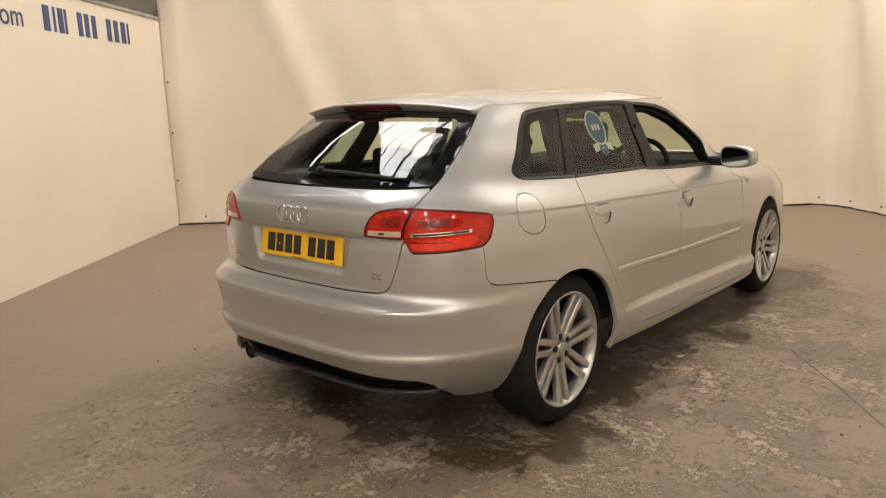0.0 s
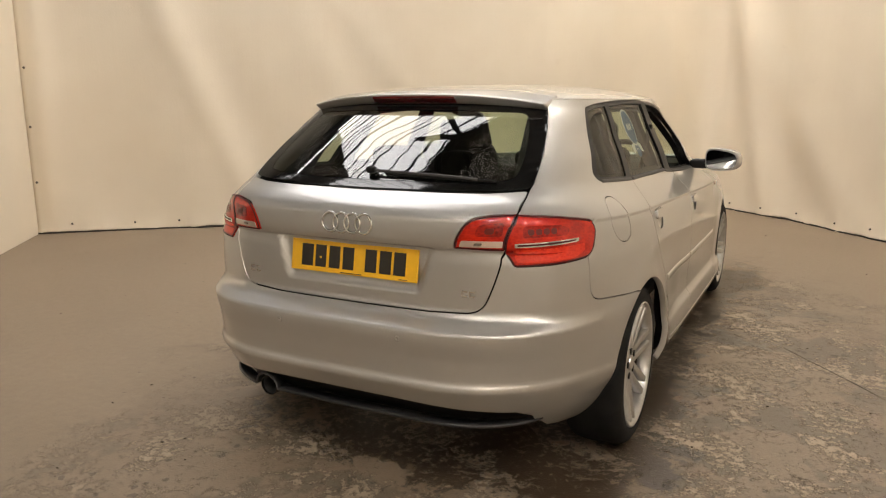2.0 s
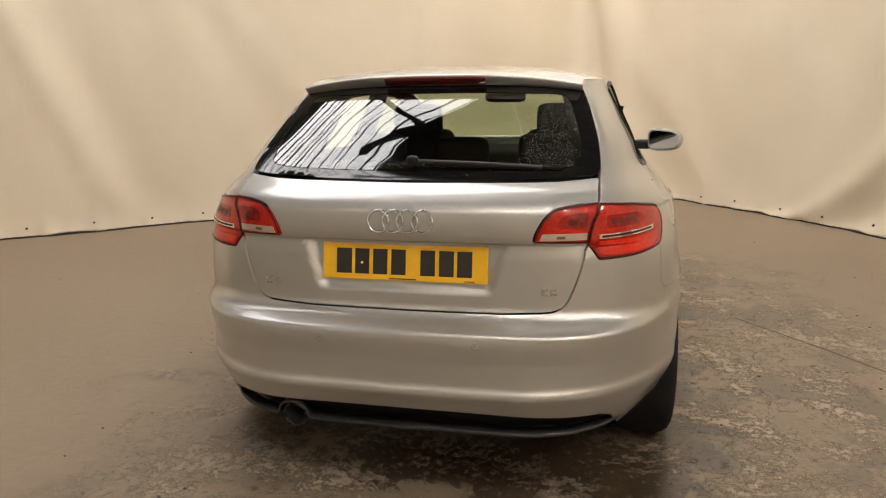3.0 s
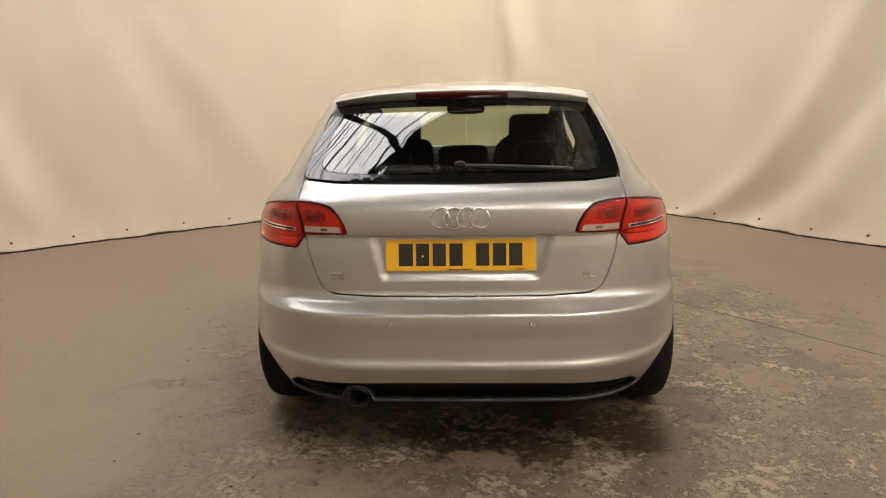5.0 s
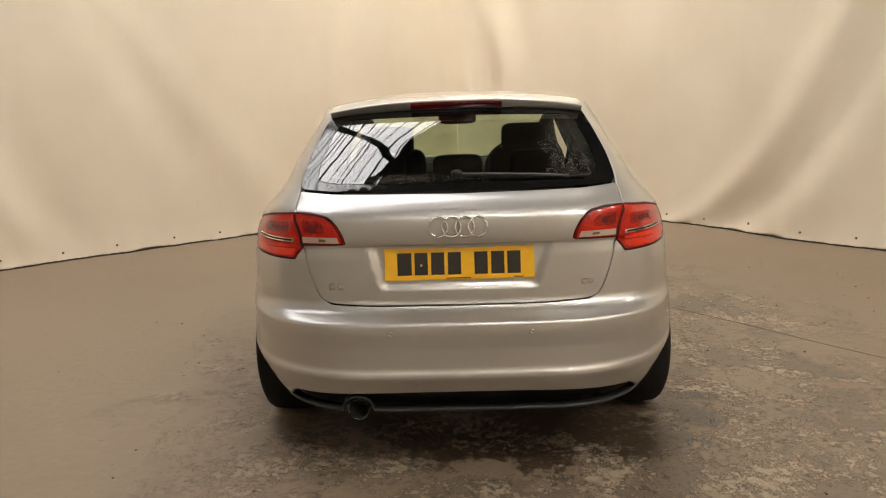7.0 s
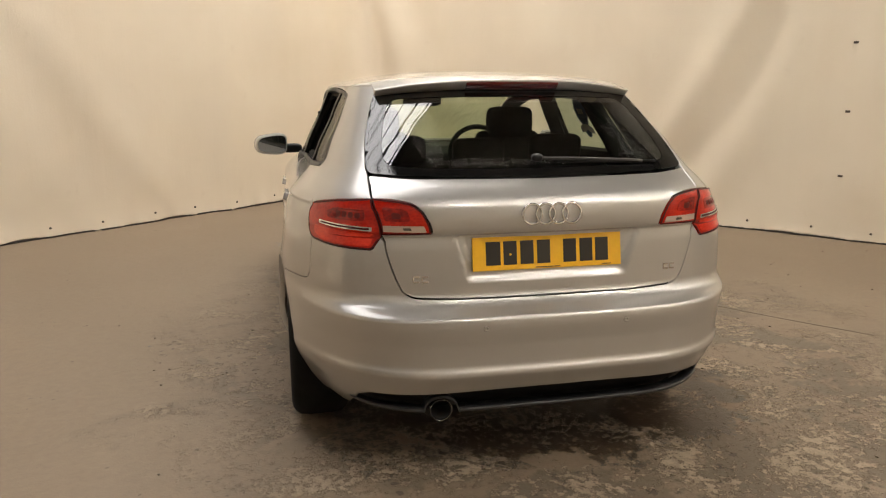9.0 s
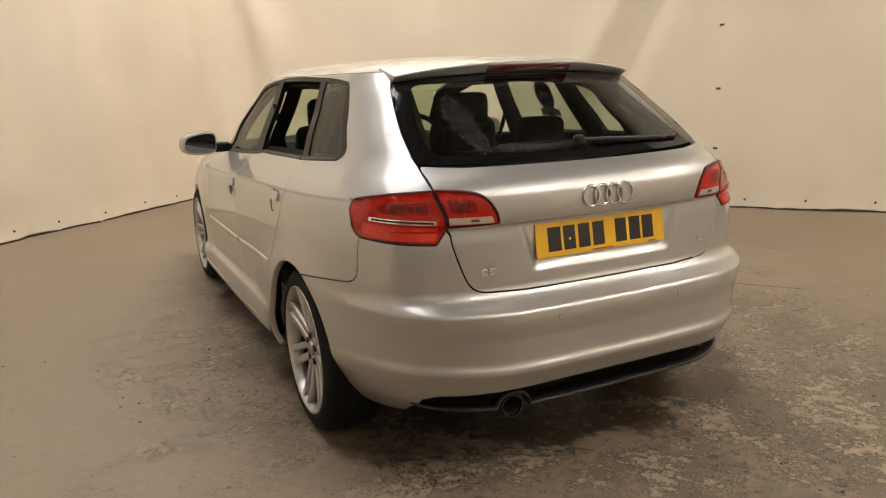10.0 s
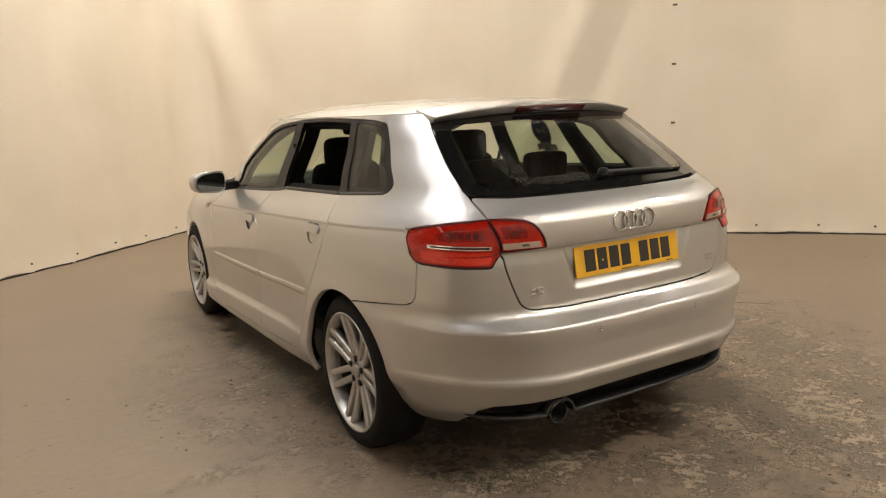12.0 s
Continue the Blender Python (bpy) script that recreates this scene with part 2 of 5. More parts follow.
SATIN = mat("dark_satin", (0.026, 0.026, 0.027), 0.36, 0.1)
UPHOLSTERY = plain_worn("dark_upholstery", (0.009, 0.009, 0.0095), 0.85, spread=0.3, scale=40, bumpy=0.4)
CABIN = plain_worn("cabin_plastic", (0.010, 0.0095, 0.009), 0.75, spread=0.2, scale=9, bumpy=0)
for cloth in (UPHOLSTERY, CABIN):
    base(cloth)["Specular IOR Level"].default_value = 0.15
LINER = mat("dark_liner", (0.008, 0.008, 0.008), 0.9)
LAMP_RED = lamp_material("lamp_red", (0.30, 0.004, 0.001), (0.50, 0.014, 0.003))
LAMP_RED_DEEP = lamp_material("lamp_red_deep", (0.12, 0.002, 0.001), (0.34, 0.008, 0.003))
LAMP_RED_LOW = lamp_material("lamp_red_low", (0.50, 0.012, 0.004), (0.66, 0.030, 0.008))
LAMP_RIM = mat("lamp_rim", (0.06, 0.002, 0.002), 0.45, 0.0, 0.12, 0.2)
LAMP_DIODE = mat("lamp_diode", (0.10, 0.003, 0.002), 0.4, 0.0, 0.15, 0.2)
LAMP_CLEAR = mat("lamp_clear", (0.55, 0.42, 0.35), 0.12, 0.3, 1.0)
BRAKE_RED = mat("brake_light_red", (0.10, 0.004, 0.004), 0.2, 0.0, 0.8)
PLATE_YELLOW = plain_worn("plate_yellow", (0.80, 0.44, 0.012), 0.32, spread=0.05, scale=30, coat=0.4, bumpy=0)
PLATE_BLACK = mat("plate_black", (0.02, 0.016, 0.012), 0.4)
REAR_GLASS = glass_material("rear_glass", (0.79, 0.86, 0.75), 1.5, drops=True)
SIDE_GLASS = glass_material("side_glass", (0.68, 0.75, 0.66), 0.5)
SCREEN_GLASS = glass_material("windscreen_glass", (0.74, 0.82, 0.66), 1.0)
MIRROR = mat("mirror_silver", (0.36, 0.37, 0.37), 0.03, 1.0)
SIGN_BLUE = plain_worn("sign_blue", (0.05, 0.07, 0.16), 0.5, spread=0.15, bumpy=0)
STICKER_BLUE = mat("sticker_blue", (0.03, 0.10, 0.24), 0.5)
STICKER_WHITE = mat("sticker_white", (0.7, 0.7, 0.68), 0.5)
STEEL_GREY = plain_worn("grey_steel", (0.34, 0.32, 0.285), 0.55, 0.3, 0.2, 4)
ROOF_SHEET = plain_worn("roof_sheet", (0.075, 0.07, 0.063), 0.7, 0.1, 0.25, 3)
BEAM = plain_worn("dark_beam", (0.035, 0.034, 0.033), 0.6, 0.2, 0.2, 5)
HEM_SHADE = mat("hem_shade_strip", (0.035, 0.028, 0.022), 0.8)
STUD = mat("stud_metal", (0.12, 0.10, 0.08), 0.4, 0.8)
BACK_WALL = plain_worn("back_wall", (0.27, 0.245, 0.20), 0.8, 0, 0.15, 1.5)
FILL_WALL = plain_worn("fill_wall", (0.62, 0.56, 0.46), 0.8, 0, 0.12, 1.5)
SKYLIGHT = glow("skylight_sheet", (1.0, 0.97, 0.965), 4.5)
TUBE = glow("tube_glow", (1.0, 0.926, 0.83), 300.0)


# ---- mesh helpers ----
def obj(name, data, material=None, parent=None, label=""):
    ob = new(name, data)
    if material is not None and not data.materials:
        data.materials.append(material)
    if parent is not None:
        ob.parent = parent
    if label:
        ob["label"] = label
    return ob


def part(name, bm, material, parent=None, label="", smooth=True, bevel=0.0):
    me = bpy.data.meshes.new(name)
    bm.to_mesh(me)
    bm.free()
    if smooth:
        me.shade_smooth()
    ob = obj(name, me, material, parent, label)
    if bevel:
        b = ob.modifiers.new("bevel", "BEVEL")
        b.width, b.segments, b.limit_method, b.harden_normals = bevel, 3, "ANGLE", True
    return ob


def mesh_of(name, verts, faces, normals=None, smooth=True):
    me = bpy.data.meshes.new(name)
    me.from_pydata([tuple(map(float, v)) for v in verts], [], [tuple(map(int, f)) for f in faces])
    if smooth:
        me.shade_smooth()
    if normals is not None:
        me.normals_split_custom_set_from_vertices([tuple(map(float, n)) for n in normals])
    return me


def box(bm, lo, hi, m=None):
    lo, hi = Vector(lo), Vector(hi)
    mid, size = (lo + hi) / 2, hi - lo
    t = Matrix.Translation(mid) @ Matrix.Diagonal((*size, 1))
    return bmesh.ops.create_cube(bm, size=1.0, matrix=(m @ t) if m is not None else t)["verts"]


def rod(bm, a, b, r, r2=None, seg=16, caps=True):
    a, b = Vector(a), Vector(b)
    q = (b - a).to_track_quat("Z", "Y").to_matrix().to_4x4()
    m = Matrix.Translation((a + b) / 2) @ q
    return bmesh.ops.create_cone(bm, cap_ends=caps, segments=seg, radius1=r, radius2=r if r2 is None else r2, depth=(b - a).length, matrix=m)["verts"]


def tube(bm, points, r, seg=10, closed=False):
    pts = [Vector(p) for p in points]
    rings = []
    n = len(pts)
    for i, p in enumerate(pts):
        a = pts[(i - 1) % n] if closed or i else pts[i]
        b = pts[(i + 1) % n] if closed or i < n - 1 else pts[i]
        d = (b - a).normalized()
        side = d.cross(Vector((0.13, 0.21, 0.97))).normalized()
        up = side.cross(d)
        rings.append([bm.verts.new(p + r * (math.cos(t) * side + math.sin(t) * up)) for t in (2 * math.pi * k / seg for k in range(seg))])
    for i in range(n if closed else n - 1):
        r0, r1 = rings[i], rings[(i + 1) % n]
        for k in range(seg):
            bm.faces.new((r0[k], r0[(k + 1) % seg], r1[(k + 1) % seg], r1[k]))
    if not closed:
        bm.faces.new(rings[0][::-1])
        bm.faces.new(rings[-1])


def spin(bm, profile, seg=48, m=None, closed=True):
    """A lathe about the local x axis of (x, radius) points."""
    m = m or Matrix()
    rings = []
    for k in range(seg):
        t = 2 * math.pi * k / seg
        rings.append([bm.verts.new(m @ Vector((x, r * math.cos(t), r * math.sin(t)))) for x, r in profile])
    n = len(profile)
    for k in range(seg):
        a, b = rings[k], rings[(k + 1) % seg]
        for i in range(n if closed else n - 1):
            j = (i + 1) % n
            bm.faces.new((a[i], a[j], b[j], b[i]))


def blob(bm, centre, half, power=0.35, nu=28, nv=16, m=None):
    """A rounded block: a superellipsoid."""
    m = m or Matrix()

    def f(c, p):
        return math.copysign(abs(c) ** p, c)
    rows = []
    for j in range(1, nv):
        v = -math.pi / 2 + math.pi * j / nv
        row = []
        for i in range(nu):
            u = 2 * math.pi * i / nu
            row.append(bm.verts.new(m @ Vector((centre[0] + half[0] * f(math.cos(v), power) * f(math.cos(u), power),
                                                centre[1] + half[1] * f(math.cos(v), power) * f(math.sin(u), power),
                                                centre[2] + half[2] * f(math.sin(v), power)))))
        rows.append(row)
    for j in range(len(rows) - 1):
        for i in range(nu):
            k = (i + 1) % nu
            bm.faces.new((rows[j][i], rows[j][k], rows[j + 1][k], rows[j + 1][i]))
    bm.faces.new(rows[0][::-1])
    bm.faces.new(rows[-1])


# ---- the car's outer skin: x across, y forward from the number plate, z up ----
def table(xs, ys):
    """A smooth monotone curve through a few design values."""
    xs, ys = np.array(xs, float), np.array(ys, float)
    h, d = np.diff(xs), np.diff(ys) / np.diff(xs)
    k = np.zeros(len(xs))
    same = d[:-1] * d[1:] > 0
    w1, w2 = 2 * h[1:] + h[:-1], h[1:] + 2 * h[:-1]
    with np.errstate(divide="ignore", invalid="ignore"):
        k[1:-1] = np.where(same, (w1 + w2) / (w1 / d[:-1] + w2 / d[1:]), 0)
    k[0], k[-1] = d[0], d[-1]

    def f(v):
        v = np.clip(np.asarray(v, float), xs[0], xs[-1])
        i = np.clip(np.searchsorted(xs, v, side="right") - 1, 0, len(h) - 1)
        t = (v - xs[i]) / h[i]
        return ((1 + 2 * t) * (1 - t) ** 2 * ys[i] + t * (1 - t) ** 2 * h[i] * k[i]
                + t * t * (3 - 2 * t) * ys[i + 1] + t * t * (t - 1) * h[i] * k[i + 1])
    return f


def soft(v, a, b):
    t = np.clip((np.asarray(v, float) - a) / (b - a), 0, 1)
    return t * t * (3 - 2 * t)


YC, YF = 0.88, 1.6                     # the straight flank runs between these
HUB_R, HUB_F, HUB_Z, ARCH = 0.69, 3.265, 0.316, 0.338
REAR = table([0.16, 0.24, 0.29, 0.34, 0.385, 0.402, 0.411, 0.442, 0.50, 0.575, 0.598, 0.618, 0.638, 0.66, 0.72, 0.80, 0.848, 0.858, 0.90, 0.94, 0.965, 0.99, 1.02, 1.075, 1.15, 1.22, 1.30, 1.325],
             [0.09, 0.00, -0.040, -0.070, -0.094, -0.105, -0.108, -0.0955, -0.097, -0.106, -0.103, -0.060, -0.014, -0.006, -0.006, -0.004, 0.0, -0.010, -0.016, -0.012, 0.004, 0.035, 0.090, 0.160, 0.252, 0.340, 0.452, 0.49])
WIDE = table([0.14, 0.20, 0.25, 0.30, 0.37, 0.404, 0.412, 0.45, 0.52, 0.60, 0.70, 0.80, 0.86, 0.886, 0.892, 0.897, 0.902, 0.93, 0.96, 0.98, 1.01, 1.10, 1.20, 1.28, 1.325],
             [0.80, 0.850, 0.878, 0.888, 0.886, 0.863, 0.861, 0.861, 0.863, 0.866, 0.865, 0.859, 0.8525, 0.8482, 0.8468, 0.8500, 0.8475, 0.8295, 0.803, 0.7865, 0.765, 0.735, 0.695, 0.655, 0.622])
WIDE_R = table([0.14, 0.20, 0.25, 0.30, 0.37, 0.45, 0.52, 0.60, 0.70], [0.79, 0.838, 0.868, 0.885, 0.892, 0.886, 0.884, 0.880, 0.872])
NOSE = table([0.15, 0.3, 0.5, 0.65, 0.75, 0.85, 0.95, 1.10, 1.20, 1.325], [4.05, 4.16, 4.18, 4.14, 4.0, 3.7, 3.3, 2.98, 2.72, 2.40])
ROUND = table([0.2, 0.40, 0.55, 0.80, 0.90, 1.05, 1.20, 1.325], [6.8, 6.0, 5.5, 5.7, 5.2, 5.9, 5.8, 5.5])
SLIM = table([0.78, 0.86, 0.905, 0.94, 0.98, 1.03, 1.10, 1.20, 1.28, 1.325], [0.0, 0.009, 0.019, 0.0245, 0.028, 0.034, 0.046, 0.063, 0.063, 0.054])
CORNER = table([0.25, 0.40, 0.55, 0.60, 0.64, 0.70, 0.80, 0.87, 0.95, 1.05, 1.15, 1.325], [0.085, 0.070, 0.022, 0.006, -0.040, -0.054, -0.056, -0.057, -0.020, -0.050, -0.03, 0.0])
TUCK = table([0.20, 0.28, 0.33, 0.37, 0.41, 0.47, 0.55], [0.070, 0.050, 0.032, 0.014, 0.002, -0.004, 0.0])
NOSE_M = table([0.2, 0.8, 1.0, 1.325], [4.5, 4.0, 2.2, 2.0])


def arc_tables():
    w = np.linspace(0, 1, 3000)
    th = math.pi / 2 * w ** 3
    x = 0.86 * np.sin(th) ** (2 / 5.2)
    y = 0.88 * np.cos(th)
    s = np.concatenate(([0], np.cumsum(np.hypot(np.diff(x), np.diff(y)))))
    ph = math.pi / 2 * w ** 4 / (w ** 4 + (1 - w) ** 3)
    x2 = 0.86 * np.cos(ph) ** (2 / 8)
    y2 = (4.18 - YF) * np.sin(ph) ** (2 / 4)
    s2 = np.concatenate(([0], np.cumsum(np.hypot(np.diff(x2), np.diff(y2)))))
    return th, s, ph, s2


TH, S_A, PH, S_B = arc_tables()
S1 = S_A[-1]
S2 = S1 + YF - YC
S3 = S2 + S_B[-1]


def skin(s, z, off=0.0):
    """The skin at arc length s from the rear centre (left is negative) and height z; off: metres outward."""
    s, z = np.broadcast_arrays(np.asarray(s, float), np.asarray(z, float))
    p = skin_raw(s, z)
    if np.any(np.asarray(off) != 0):
        p = p + skin_normal(s, z) * np.asarray(off)[..., None]
    return p


def skin_raw(s, z):
    a, sg = np.abs(s), np.where(s < 0, -1.0, 1.0)
    th = np.interp(a, S_A, TH)
    n = ROUND(z)
    x0r = np.sin(th) ** (2 / n)
    w0 = WIDE(z)
    lr = YC - REAR(z) - CORNER(z) * soft(x0r, 0.40 + 0.23 * soft(z, 0.58, 0.64), 0.92) - 0.05 * (w0 * x0r) ** 2
    yr = YC - lr * np.cos(th)
    ph = np.interp(a - S2, S_B, PH)
    x0f = np.maximum(np.cos(ph), 0) ** (2 / 8)
    yf = YF + (NOSE(z) - YF) * np.sin(ph) ** (2 / NOSE_M(z))
    y = np.where(a < S1, yr, np.where(a < S2, YC + a - S1, yf))
    x0 = np.where(a < S1, x0r, np.where(a < S2, 1.0, x0f))
    zs = z + 0.045 * (np.clip(y, 0.1, 3.2) - 1.0) * soft(z, 0.45, 0.7) * (1 - soft(z, 1.2, 1.325)) + 0.04 * (np.clip(y, 1.0, 3.2) - 1.0) * (1 - soft(z, 0.45, 0.7))
    low = soft(y, 0.95, 1.50)
    low = 1 - (1 - low) * (1 - soft(zs, 0.60, 0.80))
    x = (WIDE(zs) * low + WIDE_R(zs) * (1 - low) - SLIM(zs) * (1 - 0.8 * soft(y, 0.5, 2.3))) * x0
    x = x * (1 - TUCK(z) * (1 - soft(y, 0.30, 0.80)) * soft(a, 0.25, 0.9))
    for hub in (HUB_R, HUB_F):
        r = np.hypot(y - hub, z - HUB_Z)
        x = x + 0.007 * np.exp(-((r - ARCH) / 0.075) ** 2) * soft(a, 0.75, 1.0)
    # number plate recess
    hw = 0.277 + 0.045 * np.clip((z - 0.697) / 0.155, 0, 1)
    dent = soft(hw - x, -0.004, 0.030) * soft(z, 0.690, 0.718) * (1 - soft(z, 0.846, 0.856))
    y = y + 0.019 * dent * (a < S1)
    return np.stack((sg * x, y, np.broadcast_to(z, x.shape)), -1)


def skin_normal(s, z, e=2e-3):
    ds = skin_raw(s + e, z) - skin_raw(s - e, z)
    dz = skin_raw(s, z + e) - skin_raw(s, z - e)
    n = np.cross(ds, dz)
    return n / np.maximum(np.linalg.norm(n, axis=-1, keepdims=True), 1e-12)


def solve_s(value, z, axis, lo, hi):
    for _ in range(46):
        mid = (lo + hi) / 2
        if skin_raw(np.array(mid), np.array(z))[axis] < value:
            lo = mid
        else:
            hi = mid
    return (lo + hi) / 2


def X(x, z):
    """A place on the tail by x and z, in the skin's own (s, z)."""
    return (math.copysign(solve_s(abs(x), z, 0, 0.0, S1), x), z)


def Y(y, z):
    """A place on the right flank by y and z."""
    return (solve_s(y, z, 1, 0.0, S3 - 1e-4), z)


RZC = table([0.40, 0.49, 0.62, 0.90, 1.30, 1.70, 2.05, 2.40], [1.328, 1.345, 1.362, 1.383, 1.396, 1.397, 1.382, 1.330])


def roof_edge():
    s = np.linspace(0, S3, 1500)
    p = skin_raw(s, np.full_like(s, 1.325))
    return p[:, 0], p[:, 1]


EDGE_X, EDGE_Y = roof_edge()


def roof_skin(x, y, off=0.0):
    x, y = np.broadcast_arrays(np.asarray(x, float), np.asarray(y, float))
    we = np.interp(y, EDGE_Y, EDGE_X)
    rho = np.clip(np.abs(x) / np.maximum(we, 1e-4), 0, 1)
    ends = soft(y, EDGE_Y[0], EDGE_Y[0] + 0.08) * (1 - soft(y, EDGE_Y[-1] - 0.10, EDGE_Y[-1]))
    z = 1.325 + np.maximum(RZC(y) - 1.325, 0.0) * (1 - rho ** 2.6) ** 0.8 * ends
    return np.stack((x, y, z + off), -1)


def roof_normal(x, y, e=2e-3):
    dx = roof_skin(x + e, y) - roof_skin(x - e, y)
    dy = roof_skin(x, y + e) - roof_skin(x, y - e)
    n = np.cross(dx, dy)
    return n / np.maximum(np.linalg.norm(n, axis=-1, keepdims=True), 1e-12)


# ---- panels cut from the skin ----
def rounded(points, radii=0.0, n=6):
    """A closed outline with its corners rounded: radii is one number or one per point."""
    pts = [Vector(p) for p in points]
    if isinstance(radii, (int, float)):
        radii = [radii] * len(pts)
    out = []
    for i, p in enumerate(pts):
        a, b, r = pts[i - 1], pts[(i + 1) % len(pts)], radii[i]
        if r <= 0:
            out.append(tuple(p))
            continue
        ra, rb = min(r, (a - p).length * 0.48), min(r, (b - p).length * 0.48)
        pa, pb = p + (a - p).normalized() * ra, p + (b - p).normalized() * rb
        for k in range(n + 1):
            t = k / n
            out.append(tuple((1 - t) ** 2 * pa + 2 * t * (1 - t) * p + t * t * pb))
    return out


def dense(poly, step):
    out = []
    for a, b in zip(poly, poly[1:] + poly[:1]):
        n = max(1, int(math.ceil(math.dist(a, b) / step)))
        out += [(a[0] + (b[0] - a[0]) * k / n, a[1] + (b[1] - a[1]) * k / n) for k in range(n)]
    return out


def inset(poly, d):
    """The outline moved inward by d metres."""
    p = np.array(poly)
    area = np.sum(p[:, 0] * np.roll(p[:, 1], -1) - p[:, 1] * np.roll(p[:, 0], -1))
    if area < 0:
        p = p[::-1]
    e = np.roll(p, -1, 0) - p
    e /= np.maximum(np.linalg.norm(e, axis=1, keepdims=True), 1e-9)
    nrm = np.stack((-e[:, 1], e[:, 0]), 1)
    m = nrm + np.roll(nrm, 1, 0)
    m /= np.maximum(np.linalg.norm(m, axis=1, keepdims=True), 1e-9)
    return [tuple(v) for v in p + m * d]


def inside(pts, poly):
    p, q = np.asarray(poly), np.roll(np.asarray(poly), -1, 0)
    x, y = pts[:, 0:1], pts[:, 1:2]
    cross = ((p[:, 1] > y) != (q[:, 1] > y)) & (x < (q[:, 0] - p[:, 0]) * (y - p[:, 1]) / np.where(q[:, 1] == p[:, 1], 1e-12, q[:, 1] - p[:, 1]) + p[:, 0])
    return cross.sum(1) % 2 == 1


def panel_mesh(name, outline, holes=(), step=0.035, edge=0.018, gap=0.002, depth=0.014, off=0.0, mirror=False, surf=skin, normal=skin_normal, creases=()):
    from mathutils.geometry import delaunay_2d_cdt
    loops = [inset(dense(list(outline), edge), gap)] + [inset(dense(list(h), edge), -gap) for h in holes]
    bound = np.array([v for loop in loops for v in loop])
    lo, hi = bound.min(0), bound.max(0)
    gx, gy = np.meshgrid(np.arange(lo[0] + step / 2, hi[0], step), np.arange(lo[1] + step / 2, hi[1], step * 0.9))
    gx[1::2] += step / 2
    grid = np.stack((gx.ravel(), gy.ravel()), 1)
    keep = inside(grid, loops[0])
    for h in loops[1:]:
        keep &= ~inside(grid, h)
    grid = grid[keep]
    if len(grid):
        near = np.min(np.linalg.norm(grid[:, None, :] - bound[None, :, :], axis=2), axis=1)
        grid = grid[near > step * 0.45]
    lines = []
    for line in creases:
        a = np.array(line)
        keep = inside(a, loops[0])
        for h in loops[1:]:
            keep &= ~inside(a, h)
        keep &= np.min(np.linalg.norm(a[:, None, :] - bound[None, :, :], axis=2), axis=1) > 0.004
        lines.append((a, keep))
    if lines:
        fixed = np.concatenate([a[k] for a, k in lines])
        if len(fixed) and len(grid):
            grid = grid[np.min(np.linalg.norm(grid[:, None, :] - fixed[None, :, :], axis=2), axis=1) > 0.010]
    edges, start = [], 0
    for loop in loops:
        n = len(loop)
        edges += [(start + i, start + (i + 1) % n) for i in range(n)]
        start += n
    extra = []
    for a, keep in lines:
        last = -2
        for i in np.nonzero(keep)[0]:
            extra.append(a[i])
            if i == last + 1:
                edges.append((start + len(extra) - 2, start + len(extra) - 1))
            last = i
    flat = [Vector(v) for v in bound] + [Vector(v) for v in extra] + [Vector(v) for v in grid]
    verts, _, faces, _, _, _ = delaunay_2d_cdt(flat, edges, [], 0, 1e-6)
    uv = np.array([tuple(v) for v in verts])
    tri = np.array([f[:3] for f in faces if len(f) == 3])
    mid = uv[tri].mean(1)
    ok = inside(mid, loops[0])
    for h in loops[1:]:
        ok &= ~inside(mid, h)
    tri = tri[ok]
    pos = surf(uv[:, 0], uv[:, 1], off)
    nor = normal(uv[:, 0], uv[:, 1])
    v, nr, fc = [pos], [nor], [tri]
    count = len(pos)
    # the turned-in edge of the sheet
    if depth:
        for loop in loops:
            a = np.array(loop)
            p0 = surf(a[:, 0], a[:, 1], off)
            n0 = normal(a[:, 0], a[:, 1])
            d = np.roll(p0, -1, 0) - np.roll(p0, 1, 0)
            out = np.cross(d, n0)
            out /= np.maximum(np.linalg.norm(out, axis=1, keepdims=True), 1e-9)
            k = len(a)
            v += [p0, p0 - n0 * depth]
            nr += [(out + n0 * 0.6), out]
            i = np.arange(k)
            j = (i + 1) % k
            fc.append(np.concatenate((np.stack((count + i, count + k + i, count + j), 1), np.stack((count + j, count + k + i, count + k + j), 1))))
            count += 2 * k
    v, nr = np.concatenate(v), np.concatenate(nr)
    nr = nr / np.maximum(np.linalg.norm(nr, axis=1, keepdims=True), 1e-9)
    fc = np.concatenate(fc)
    # wind the faces with the normals
    fn = np.cross(v[fc[:, 1]] - v[fc[:, 0]], v[fc[:, 2]] - v[fc[:, 0]])
    flip = np.sum(fn * nr[fc].mean(1), 1) < 0
    fc[flip] = fc[flip][:, ::-1]
    if mirror:
        v = v * np.array((-1, 1, 1))
        nr = nr * np.array((-1, 1, 1))
        fc = fc[:, ::-1]
    return mesh_of(name, v, fc, nr)


def panel(name, outline, material, parent, label="", **k):
    return obj(name, panel_mesh(name, outline, **k), material, parent, label)


